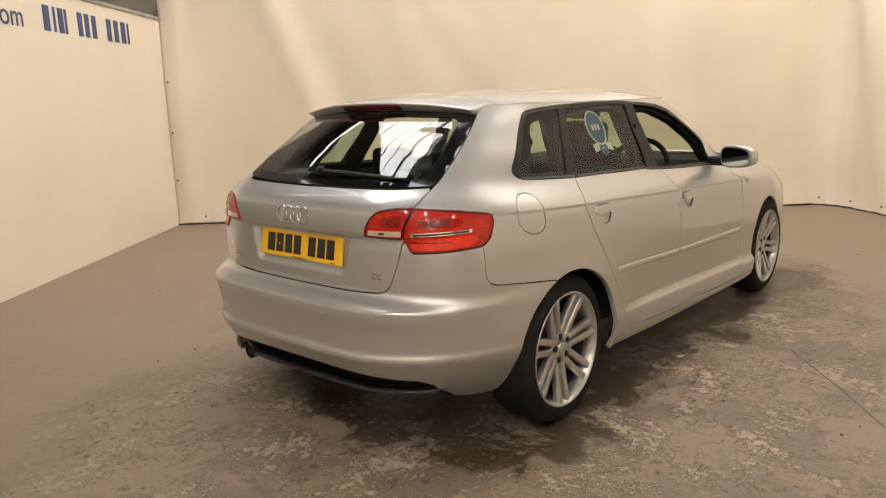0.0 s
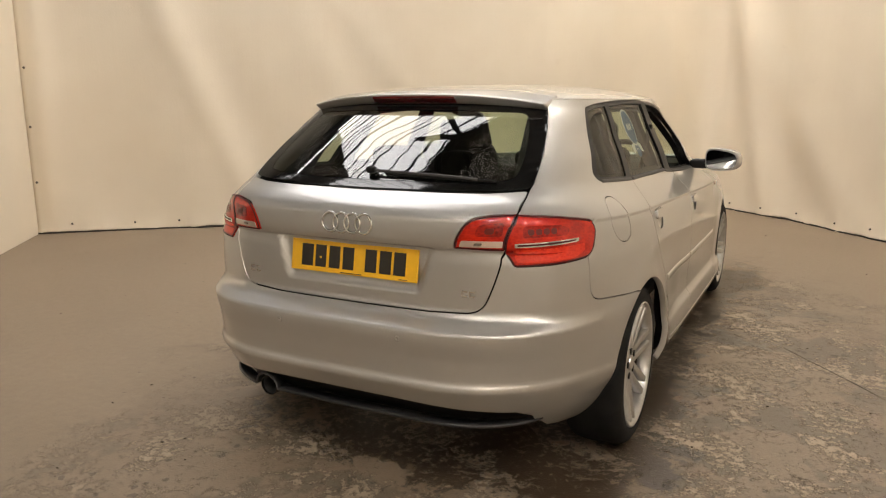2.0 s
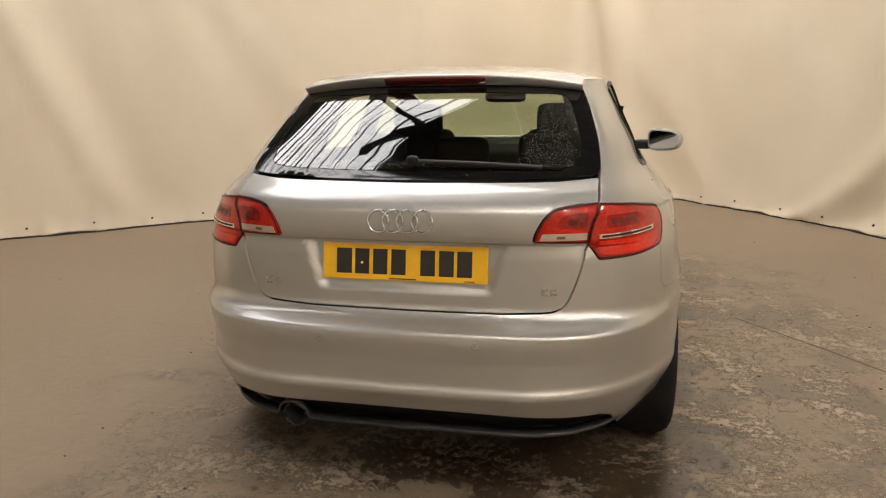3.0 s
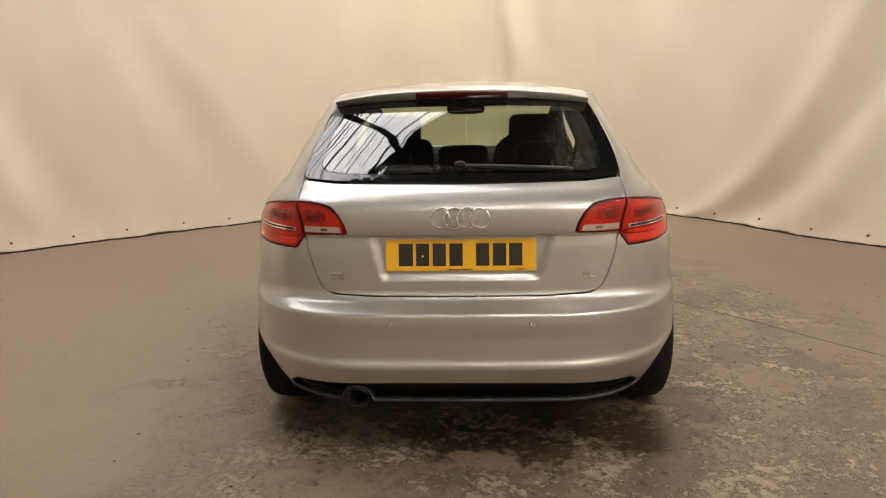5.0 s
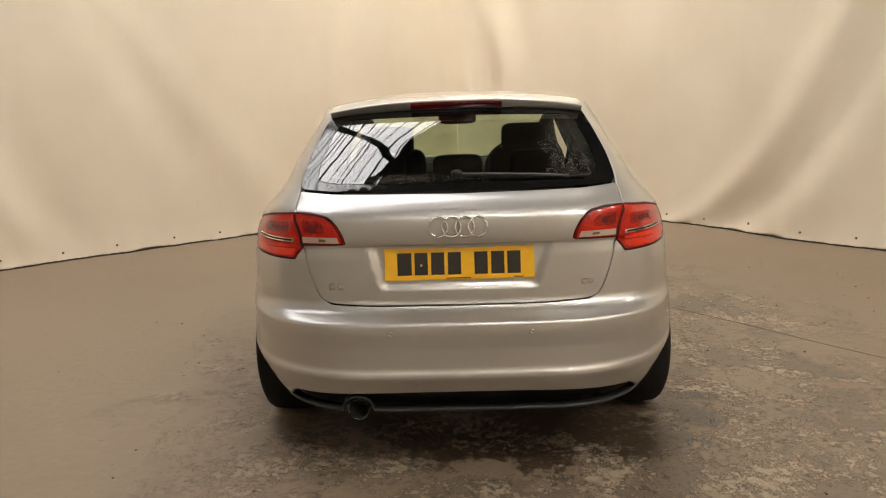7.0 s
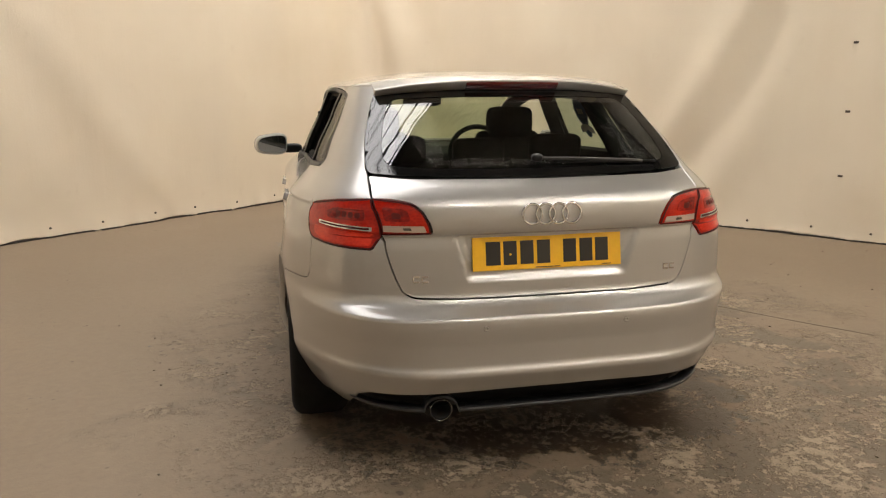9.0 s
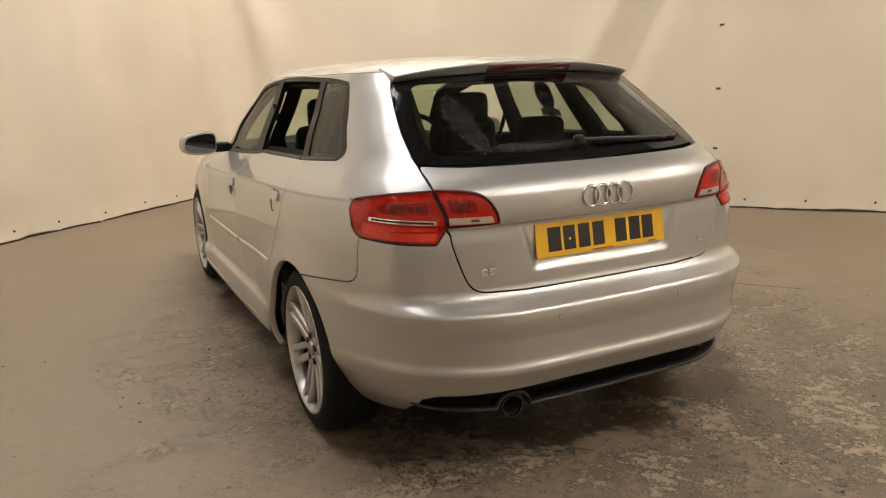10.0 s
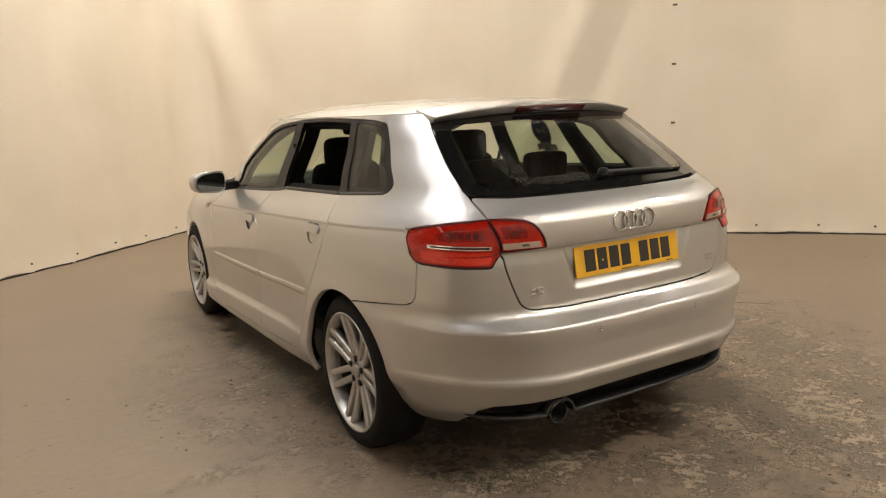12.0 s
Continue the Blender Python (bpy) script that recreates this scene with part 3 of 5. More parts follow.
def strip(name, a, b, width, height, material, parent, label="", mirror=False, n=40, off=0.0):
    """A raised moulding along the skin from (s, z) a to b."""
    bm = bmesh.new()
    prof = [(-1, -0.4), (-0.9, 0.55), (-0.5, 1), (0.5, 1), (0.9, 0.55), (1, -0.4)]
    rows = []
    for i in range(n + 1):
        t = i / n
        taper = min(1, 0.35 + min(t, 1 - t) * 14)
        s, z = a[0] + (b[0] - a[0]) * t, a[1] + (b[1] - a[1]) * t
        row = []
        for w, h in prof:
            p = skin(np.array(s), np.array(z + w * width / 2), np.array(off + h * height * taper))
            row.append(bm.verts.new((-p[0] if mirror else p[0], p[1], p[2])))
        rows.append(row)
    for r0, r1 in zip(rows, rows[1:]):
        for k in range(len(prof) - 1):
            q = (r0[k], r0[k + 1], r1[k + 1], r1[k])
            bm.faces.new(q[::-1] if mirror else q)
    bm.faces.new(rows[0])
    bm.faces.new(rows[-1][::-1])
    bmesh.ops.recalc_face_normals(bm, faces=bm.faces)
    return part(name, bm, material, parent, label)


def arch_arc(hub, a0, a1, n=26, r=ARCH):
    hub += 0.018 if hub < 2 else 0.0
    return [Y(hub + r * math.cos(radians(a0 + (a1 - a0) * i / n)), HUB_Z + r * math.sin(radians(a0 + (a1 - a0) * i / n))) for i in range(n + 1)]


def both(outline):
    """A right half outline that starts and ends on the centre line, closed with its mirror image."""
    left = [(-s, z) for s, z in outline[::-1]]
    if abs(outline[0][0]) < 1e-6:
        left = left[:-1]
    if abs(outline[-1][0]) < 1e-6:
        left = left[1:]
    return list(outline) + left


def crease(level, y0, y1, low=False, n=90):
    """A line along the flank where the section has its edge."""
    out = []
    for y in np.linspace(y0, y1, n):
        z = level - (0.04 * (max(y, 1.0) - 1.0) if low else 0.045 * (y - 1.0))
        out.append(Y(y, z))
    return out


def tail_line(z, x1=0.8, n=90):
    return [X(x, z) for x in np.linspace(-x1, x1, n)]


car = new("car")
tagged(car, "silver five-door estate hatchback with yellow rear plate parked on worn concrete", "car")

# outlines
GATE_EDGE = [X(0, 0.640)] + rounded([X(0, 0.700), X(0, 0.640), X(0.30, 0.641), X(0.482, 0.648), X(0.515, 0.72), X(0.541, 0.83), X(0.41, 0.83)], [0, 0, 0, 0.05, 0.03, 0, 0])[2:-1]
LAMP_SEAM = [X(0.549, 0.850), X(0.564, 0.91), X(0.576, 0.967)]
LAMP_IN = rounded([X(0.551, 0.855), X(0.394, 0.858), X(0.440, 0.953), X(0.50, 0.964), X(0.575, 0.969)], [0, 0.006, 0.03, 0.03, 0])
LAMP_OUT = rounded([X(0.576, 0.968), Y(0.180, 0.955), Y(0.287, 0.937), Y(0.313, 0.929), Y(0.316, 0.903), Y(0.298, 0.874), Y(0.276, 0.838), Y(0.246, 0.819), Y(0.140, 0.811), X(0.581, 0.804), X(0.549, 0.848)],
                   [0, 0, 0.02, 0.018, 0.02, 0.03, 0.03, 0.02, 0.03, 0.012, 0])
lamp_low = LAMP_OUT[LAMP_OUT.index(min(LAMP_OUT, key=lambda p: abs(p[0] - Y(0.246, 0.822)[0]) + abs(p[1] - 0.822))):]
lamp_high = LAMP_OUT[:LAMP_OUT.index(lamp_low[0]) + 1]
GLASS_SIDE = [X(0.575, 1.03), X(0.579, 1.055), X(0.570, 1.12), X(0.546, 1.20), X(0.510, 1.285), X(0.490, 1.325)]
BELT = [Y(0.556, 1.033), Y(0.931, 1.008), Y(1.339, 0.992), Y(1.760, 0.971), Y(2.166, 0.950), Y(2.617, 0.930)]
DLO_TOP = [Y(2.530, 1.067), Y(2.413, 1.153), Y(2.290, 1.222), Y(2.158, 1.265), Y(1.997, 1.292), Y(1.830, 1.305), Y(1.655, 1.315), Y(1.371, 1.319), Y(1.055, 1.311), Y(0.905, 1.303), Y(0.748, 1.289), Y(0.530, 1.064)]
DLO = rounded(BELT + DLO_TOP, [0.03] + [0] * 4 + [0.01, 0, 0, 0.02, 0, 0, 0, 0, 0, 0, 0, 0.088, 0.03])
SHUT_R = [Y(0.931, 1.008), Y(0.892, 0.945), Y(0.860, 0.899), Y(0.890, 0.800), Y(0.980, 0.660), Y(1.045, 0.55), Y(1.10, 0.44), Y(1.122, 0.395), Y(1.165, 0.33), Y(1.21, 0.288)]
SHUT_B = [Y(1.760, 0.971), Y(1.783, 0.898), Y(1.777, 0.800), Y(1.778, 0.56), Y(1.745, 0.375), Y(1.735, 0.262)]
SHUT_F = [Y(2.648, 0.929), Y(2.693, 0.859), Y(2.725, 0.740), Y(2.73, 0.55), Y(2.70, 0.34), Y(2.69, 0.232)]
BUMP_LINE = rounded([Y(0.561, 0.640), Y(0.400, 0.656), Y(0.250, 0.672), Y(0.246, 0.767)], [0, 0.05, 0.055, 0])

SHOULDER = [crease(v, 0.34, 3.1, n=110) for v in (0.886, 0.892, 0.897, 0.902, 0.912)]
LOWER = [crease(v, 1.02, 2.9, True) for v in (0.37, 0.385, 0.404, 0.412, 0.43)]
# rear quarter with C pillar, roof rail and A pillar
a_edge = [Y(2.096, 1.318), Y(2.258, 1.284), Y(2.398, 1.237), Y(2.512, 1.162), Y(2.635, 1.062), Y(2.751, 0.940)]
quarter = (LAMP_SEAM[-1:] + GLASS_SIDE
           + [(s, 1.3249) for s in np.linspace(GLASS_SIDE[-1][0] + 0.06, Y(1.965, 1.325)[0], 24)]
           + a_edge + [BELT[-1]] + DLO_TOP[:-3] + rounded(DLO_TOP[-4:] + BELT[:2], [0, 0, 0.088, 0.03, 0.03, 0])[1:-1]
           + SHUT_R + [Y(1.212, 0.262), Y(1.212, 0.226), Y(1.07, 0.230)] + arch_arc(HUB_R, -16, 110) + BUMP_LINE + lamp_low[:1] + lamp_high[::-1][1:-1])
cap_c = (Y(0.503, 0.910)[0], 0.908)
CAP = [(cap_c[0] + 0.073 * math.copysign(abs(math.cos(t)) ** 0.85, math.cos(t)), cap_c[1] + 0.076 * math.copysign(abs(math.sin(t)) ** 0.85, math.sin(t)))
       for t in (2 * math.pi * k / 48 for k in range(48))]
for side_m in (False, True):
    panel("rear_quarter", quarter, PAINT, car, "silver painted quarter panel with pillar and roof rail", holes=() if side_m else (inset(CAP, 0.0018),), mirror=side_m, gap=0.0028, depth=0.024, creases=SHOULDER + LOWER)
panel("fuel_flap", CAP, PAINT, car, "round fuel filler flap", gap=0.0024, step=0.02, creases=SHOULDER)

# roof
roof_poly = [(x, y) for x, y in zip(EDGE_X[::20], EDGE_Y[::20]) if y > 0.02]
roof_poly = [(x, y) for x, y in roof_poly if x > 0.004] + [(-x, y) for x, y in roof_poly[::-1] if x > 0.004]
panel("roof", roof_poly, PAINT, car, "silver roof panel", surf=roof_skin, normal=roof_normal, gap=0.0005, step=0.05, depth=0.01)

# bumper with diffuser opening
dif_up = [X(0.638, 0.276), X(0.636, 0.300), X(0.60, 0.322), X(0.40, 0.338), X(0.2, 0.343), X(0, 0.344)]
slot_top = dif_up[::-1]
bumper_half = (slot_top + [X(0.650, 0.255)] + rounded([Y(0.20, 0.228), Y(0.26, 0.216), Y(0.372, 0.208), arch_arc(HUB_R, 184, 110)[0]], [0, 0.03, 0.05, 0])
               + arch_arc(HUB_R, 184, 110)[1:] + BUMP_LINE + lamp_low + [X(0.549, 0.843)] + GATE_EDGE[::-1])
bumper = panel("rear_bumper", both(bumper_half), PAINT, car, "silver rear bumper with black diffuser slot", step=0.022, edge=0.014, depth=0.02, creases=[tail_line(v) for v in (0.385, 0.402, 0.411, 0.426, 0.442, 0.59, 0.605)])
slot = both([X(0, 0.245), X(0.35, 0.246), X(0.62, 0.254), X(0.655, 0.272), X(0.652, 0.312), X(0.60, 0.337), X(0.40, 0.352), X(0.2, 0.357), X(0, 0.358)])
panel("diffuser", slot, BLACK_TRIM, bumper, "black plastic diffuser insert", off=-0.026, step=0.03, gap=0, depth=0.03)
# bottom lip: a blade under the slot that rises over the tailpipe
EX, EY, EZ = -0.372, -0.020, 0.266


def lip_line(s):
    f = min(1.0, abs(s) / 0.645)
    p = skin(np.array(s), np.array(0.280 - 0.003 * f ** 6), np.array(0.018 * (1 - f ** 5)))
    rise = 0.054 * math.sqrt(max(0.0, 1 - ((p[0] - EX) / 0.058) ** 2))
    return Vector(p) + Vector((0, 0, max(0.0, EZ + rise - p[2]) if rise > 0.01 else 0.0))


bm = bmesh.new()
rows = []
for s in np.linspace(-0.645, 0.645, 150):
    c = lip_line(s)
    thin = 0.78 - 0.4 * (abs(s) / 0.645) ** 8
    rows.append([bm.verts.new(c + Vector((0, dy, dz * thin))) for dy, dz in ((0.05, 0.006), (0.006, 0.0085), (-0.002, 0.007), (-0.004, 0.003), (-0.003, -0.006), (0.003, -0.0085), (0.05, -0.008))])
for r0, r1 in zip(rows, rows[1:]):
    for k in range(7):
        bm.faces.new((r0[k], r1[k], r1[(k + 1) % 7], r0[(k + 1) % 7]))
bm.faces.new(rows[0])
bm.faces.new(rows[-1][::-1])
bmesh.ops.recalc_face_normals(bm, faces=bm.faces)
part("lower_lip", bm, SATIN, bumper, "dark grey lower bumper lip arched over the tailpipe")
for sx in (-0.24, 0.24):
    bm = bmesh.new()
    s0, z0 = X(sx, 0.566)
    p, nn = skin(np.array(s0), np.array(z0)), skin_normal(np.array(s0), np.array(z0))
    m = Matrix.Translation(Vector(p)) @ Vector(nn).to_track_quat("X", "Z").to_matrix().to_4x4()
    spin(bm, [(-0.004, 0.0005), (0.0012, 0.0005), (0.0015, 0.008), (0.0008, 0.0095), (-0.004, 0.0095)], 24, m, closed=False)
    part("parking_sensor", bm, PAINT, bumper)
    bm = bmesh.new()
    spin(bm, [(0.0002, 0.0096), (0.0003, 0.0102), (-0.002, 0.0102), (-0.002, 0.0096)], 24, m)
    part("sensor_seal", bm, SEAL, bumper)
# exhaust
ex, ey, ez = EX, EY, EZ
pipe = new("exhaust")
pipe.parent = car
turn = Matrix.Translation((ex, ey, ez)) @ pose(0, 0, 0, 0, 0, 90)
bm = bmesh.new()
spin(bm, [(0.002, 0.0380), (-0.003, 0.0385), (-0.005, 0.0372), (-0.003, 0.0358), (0.006, 0.0358), (0.16, 0.0385)], 40, turn)
part("tailpipe", bm, PIPE, pipe, "dulled chrome round tailpipe")
bm = bmesh.new()
spin(bm, [(0.10, 0.001), (0.10, 0.030), (0.004, 0.036), (0.004, 0.0368), (0.12, 0.036)], 32, turn, closed=False)
part("pipe_depth", bm, LINER, pipe)

# tailgate
gate_half = (GATE_EDGE + [X(0.548, 0.843)] + LAMP_IN[:-1] + [X(0.575, 0.966), X(0.574, 1.0)] + rounded([X(0.574, 1.0), X(0.575, 1.034), X(0.45, 1.026), X(0, 1.0215)], [0, 0.03, 0, 0])[1:-1] + [X(0, 1.0215)])
gate = panel("tailgate", both(gate_half), PAINT, car, "silver tailgate with plate recess and four chrome rings", step=0.014, edge=0.010, gap=0.0034, creases=[tail_line(v, 0.53) for v in (0.844, 0.8485, 0.8535, 0.858)])
# rear window: ceramic border and pane
win_half = rounded([X(0, 1.0225), X(0.25, 1.0235), X(0.45, 1.027), X(0.575, 1.035), X(0.579, 1.06), X(0.570, 1.12), X(0.546, 1.20), X(0.510, 1.285), X(0.494, 1.318), X(0, 1.32)],
                   [0, 0, 0, 0.035, 0.02, 0, 0, 0, 0.02, 0])
pane_half = rounded([X(0, 1.052), X(0.25, 1.053), X(0.44, 1.056), X(0.515, 1.066), X(0.512, 1.12), X(0.493, 1.19), X(0.462, 1.262), X(0.43, 1.275), X(0.2, 1.282), X(0, 1.283)],
                    [0, 0, 0, 0.04, 0, 0, 0.03, 0.02, 0, 0])


def glass_sheet(s, z, off=0.0):
    """The rear window's own even curve, which meets the skin at the pillars."""
    s, z = np.broadcast_arrays(np.asarray(s, float), np.asarray(z, float))
    p = skin(s, z)
    xe = np.interp(z, [q[1] for q in GLASS_SIDE], EDGE_OF_GLASS[0])
    ye = np.interp(z, [q[1] for q in GLASS_SIDE], EDGE_OF_GLASS[1])
    yc = REAR(z)
    t = np.abs(p[..., 0]) / xe
    y = np.where(t < 1, yc + (ye - yc) * t ** 2.4, p[..., 1])
    q = np.stack((p[..., 0], y, p[..., 2]), -1)
    if np.any(np.asarray(off) != 0):
        q = q + glass_normal(s, z) * np.asarray(off)[..., None]
    return q


def glass_normal(s, z, e=2e-3):
    n = np.cross(glass_sheet(s + e, z) - glass_sheet(s - e, z), glass_sheet(s, z + e) - glass_sheet(s, z - e))
    return n / np.maximum(np.linalg.norm(n, axis=-1, keepdims=True), 1e-12)


EDGE_OF_GLASS = [[float(skin(np.array(q[0]), np.array(q[1]))[k]) for q in GLASS_SIDE] for k in (0, 1)]
rear_window = panel("rear_window", both(win_half), GLOSS_BLACK, car, "tinted rear window with black border and water spots", holes=(both(pane_half),), gap=0.003, depth=0.004, step=0.025, surf=glass_sheet, normal=glass_normal)
panel("pane", both(pane_half), REAR_GLASS, rear_window, "dark tinted glass", gap=-0.001, depth=0, step=0.03, off=-0.0005, surf=glass_sheet, normal=glass_normal)


def on_tail(x, z, out=0.0):
    s, zz = X(x, z)
    return Vector(skin(np.array(s), np.array(zz), np.array(out)))


def flank(y, z, out=0.0, mirror=False):
    s, zz = Y(y, z)
    p = skin(np.array(s), np.array(zz), np.array(out))
    return Vector((-p[0] if mirror else p[0], p[1], p[2]))


# chrome rings
for k in range(4):
    bm = bmesh.new()
    xc, zc, rr = -0.0675 + 0.045 * k, 0.915, 0.0315
    tube(bm, [on_tail(xc + rr * math.cos(t) * 1.02, zc + rr * math.sin(t), 0.004) for t in (2 * math.pi * i / 40 for i in range(40))], 0.0042, 10, closed=True)
    part("emblem_ring", bm, CHROME, gate, "chrome ring")


def badge(xs, w, h, z0):
    """A small chrome badge, drawn as plain bars."""
    for x in xs:
        bm = bmesh.new()
        for dz in (-h / 2 + 0.0025, h / 2 - 0.0025):
            bmesh.ops.create_cube(bm, size=1, matrix=Matrix.Translation(on_tail(x, z0 + dz, 0.001)) @ Matrix.Diagonal((w, 0.007, 0.005, 1)))
        bmesh.ops.create_cube(bm, size=1, matrix=Matrix.Translation(on_tail(x - w / 2 + 0.002, z0, 0.001)) @ Matrix.Diagonal((0.004, 0.007, h, 1)))
        part("badge", bm, CHROME, gate, "small chrome badge", smooth=False)


badge((-0.447, -0.418), 0.021, 0.022, 0.711)
badge((0.430, 0.455), 0.020, 0.020, 0.711)

# number plate, leaning with the tailgate
plate = new("number_plate")
plate.parent = car
plate.matrix_basis = Matrix.Translation((0, 0.011, 0.783)) @ pose(0, 0, 0, -9.5, 0, 0)
bm = bmesh.new()
box(bm, (-0.26, -0.0015, -0.0555), (0.26, 0.004, 0.0555))
part("plate_sheet", bm, PLATE_YELLOW, plate, "yellow rear number plate", bevel=0.0015)
bars = [(-0.190, 0.050), (-0.132, 0.046), (-0.074, 0.046), (-0.016, 0.046), (0.076, 0.046), (0.134, 0.046), (0.190, 0.046)]
for x, w in bars:
    bm = bmesh.new()
    box(bm, (x - w / 2, -0.0032, -0.038), (x + w / 2, -0.0012, 0.040))
    part("plate_bar", bm, PLATE_BLACK, plate, bevel=0.001)
for x0, x1 in ((-0.045, 0.04), (0.19, 0.222)):
    bm = bmesh.new()
    box(bm, (x0, -0.0028, -0.0515), (x1, -0.0012, -0.0485))
    part("maker_line", bm, PLATE_BLACK, plate, smooth=False)
bm = bmesh.new()
rod(bm, (-0.132, -0.0045, -0.004), (-0.132, -0.001, -0.004), 0.004, seg=12)
part("plate_screw", bm, PLATE_YELLOW, plate)

# tail lamps
for mir in (False, True):
    lamp = new("tail_lamp")
    lamp.parent = car
    lamp["label"] = "red tail lamp with clear reversing strip"
    q = dict(mirror=mir)
    panel("outer_lens", LAMP_OUT, LAMP_RED, lamp, off=0.0035, gap=0.0025, depth=0.016, step=0.02, edge=0.01, **q)
    panel("inner_lens", LAMP_IN, LAMP_RED, lamp, off=0.0035, gap=0.0025, depth=0.016, step=0.02, edge=0.01, **q)
    panel("lamp_seal", inset(dense(LAMP_OUT, 0.01), -0.002), GLOSS_BLACK, lamp, off=-0.006, gap=0, depth=0.02, step=0.03, **q)
    panel("lamp_seal", inset(dense(LAMP_IN, 0.01), -0.002), GLOSS_BLACK, lamp, off=-0.006, gap=0, depth=0.02, step=0.03, **q)
    # dark moulded rims
    for edge_line in (LAMP_OUT, LAMP_IN):
        line = dense(edge_line, 0.01)
        panel("lamp_rim", inset(line, 0.002), LAMP_RIM, lamp, "dark red moulded rim", off=0.0042, gap=0, depth=0.002, step=0.02, edge=0.01, holes=(inset(line, 0.0068),), **q)
    # dark upper cells with their diodes, the bright lower cell and the pale strips
    up_o = rounded([X(0.600, 0.896), X(0.60, 0.934), Y(0.165, 0.933), Y(0.200, 0.914), Y(0.180, 0.897)], 0.012)
    panel("lamp_cell", up_o, LAMP_RED_DEEP, lamp, "dark red upper lamp cell", off=0.0045, gap=0, depth=0.003, step=0.02, **q)
    for k in range(4):
        a, b = X(0.615, 0.9), Y(0.150, 0.9)
        sc = a[0] + (b[0] - a[0]) * (k + 0.4) / 3.9
        panel("lamp_diode", rounded([(sc - 0.011, 0.904), (sc + 0.011, 0.904), (sc + 0.011, 0.922), (sc - 0.011, 0.922)], 0.009), LAMP_DIODE, lamp, "dark diode window", off=0.0054, gap=0, depth=0.002, step=0.02, **q)
    up_i = rounded([X(0.460, 0.900), X(0.475, 0.938), X(0.548, 0.944), X(0.543, 0.900)], 0.014)
    panel("lamp_cell", up_i, LAMP_RED_DEEP, lamp, "dark red upper lamp cell", off=0.0045, gap=0, depth=0.003, step=0.02, **q)
    panel("lamp_diode", rounded([X(0.490, 0.908), X(0.492, 0.926), X(0.520, 0.928), X(0.518, 0.908)], 0.010), LAMP_DIODE, lamp, "dark diode window", off=0.0054, gap=0, depth=0.002, step=0.02, **q)
    low_o = rounded([X(0.585, 0.818), X(0.572, 0.858), Y(0.240, 0.866), Y(0.232, 0.840), Y(0.185, 0.824), X(0.64, 0.817)], 0.012)
    panel("lamp_cell", low_o, LAMP_RED_LOW, lamp, "bright red lower lamp cell", off=0.0045, gap=0, depth=0.003, step=0.02, **q)
    bar_o = rounded([X(0.580, 0.866), X(0.580, 0.879), Y(0.219, 0.885), Y(0.213, 0.874)], 0.003)
    panel("chrome_strip", bar_o, CHROME, lamp, "chrome strip", off=0.0048, gap=0, depth=0.003, step=0.02, **q)
    core = rounded([X(0.588, 0.870), X(0.588, 0.876), Y(0.205, 0.8815), Y(0.203, 0.8765)], 0.002)
    panel("strip_core", core, LAMP_RIM, lamp, "dark core of the strip", off=0.0056, gap=0, depth=0.002, step=0.02, **q)
    bar_i = rounded([X(0.412, 0.866), X(0.420, 0.886), X(0.546, 0.886), X(0.544, 0.866)], 0.003)
    panel("reversing_light", bar_i, LAMP_CLEAR, lamp, "clear reversing light strip", off=0.0048, gap=0, depth=0.003, step=0.02, **q)
    panel("reflector", rounded([X(0.458, 0.872), X(0.462, 0.880), X(0.485, 0.880), X(0.483, 0.872)], 0.003), PIPE, lamp, "dark reflector behind clear plastic", off=0.0056, gap=0, depth=0.002, step=0.02, **q)

# roof spoiler with the high brake light
spoiler = new("roof_spoiler")
spoiler.parent = car
spoiler["label"] = "silver roof spoiler over the rear window"


def spoiler_line(x):
    f = abs(x) / 0.503
    ye = 0.428 + 0.088 * f ** 2.2
    zt = 1.3445 - 0.036 * f ** 2.6
    return ye, zt, 0.034 - 0.010 * f ** 2


def spoiler_section(x):
    ye, zt, th = spoiler_line(x)
    f = abs(x) / 0.503
    yr = 0.66
    rz = float(roof_skin(np.array(x * 0.97), np.array(yr))[2])
    pts = []
    for i in range(9):
        t = i / 8
        pts.append((yr + (ye - yr) * t, rz + 0.003 + (zt - rz - 0.003) * t + 0.006 * math.sin(math.pi * t) * (1 - f)))
    pts += [(ye - 0.002, zt - 0.003), (ye + 0.001, zt - 0.007), (ye + 0.026, zt - th + 0.003), (ye + 0.033, zt - th)]
    under_y = ye + 0.085
    pts += [(ye + 0.055, zt - th - 0.003), (under_y, zt - th - 0.002), (yr, rz - 0.03)]
    return pts


bm = bmesh.new()
rows = []
xs = [0.505 * math.sin(math.pi / 2 * t) for t in np.linspace(-1, 1, 61)]
for x in xs:
    rows.append([bm.verts.new((x, y, z)) for y, z in spoiler_section(x)])
for r0, r1 in zip(rows, rows[1:]):
    n = len(r0)
    for k in range(n):
        bm.faces.new((r0[k], r1[k], r1[(k + 1) % n], r0[(k + 1) % n]))
bm.faces.new(rows[0])
bm.faces.new(rows[-1][::-1])
bmesh.ops.recalc_face_normals(bm, faces=bm.faces)
part("spoiler_blade", bm, PAINT, spoiler)
bm = bmesh.new()
rows = []
for x in np.linspace(-0.176, 0.182, 24):
    ye, zt, th = spoiler_line(x)
    rows.append([bm.verts.new(v) for v in ((x, ye + 0.006, zt - 0.0060), (x, ye - 0.0010, zt - 0.0075), (x, ye + 0.007, zt - 0.0150), (x, ye + 0.0235, zt - th + 0.0025), (x, ye + 0.030, zt - th + 0.002))])
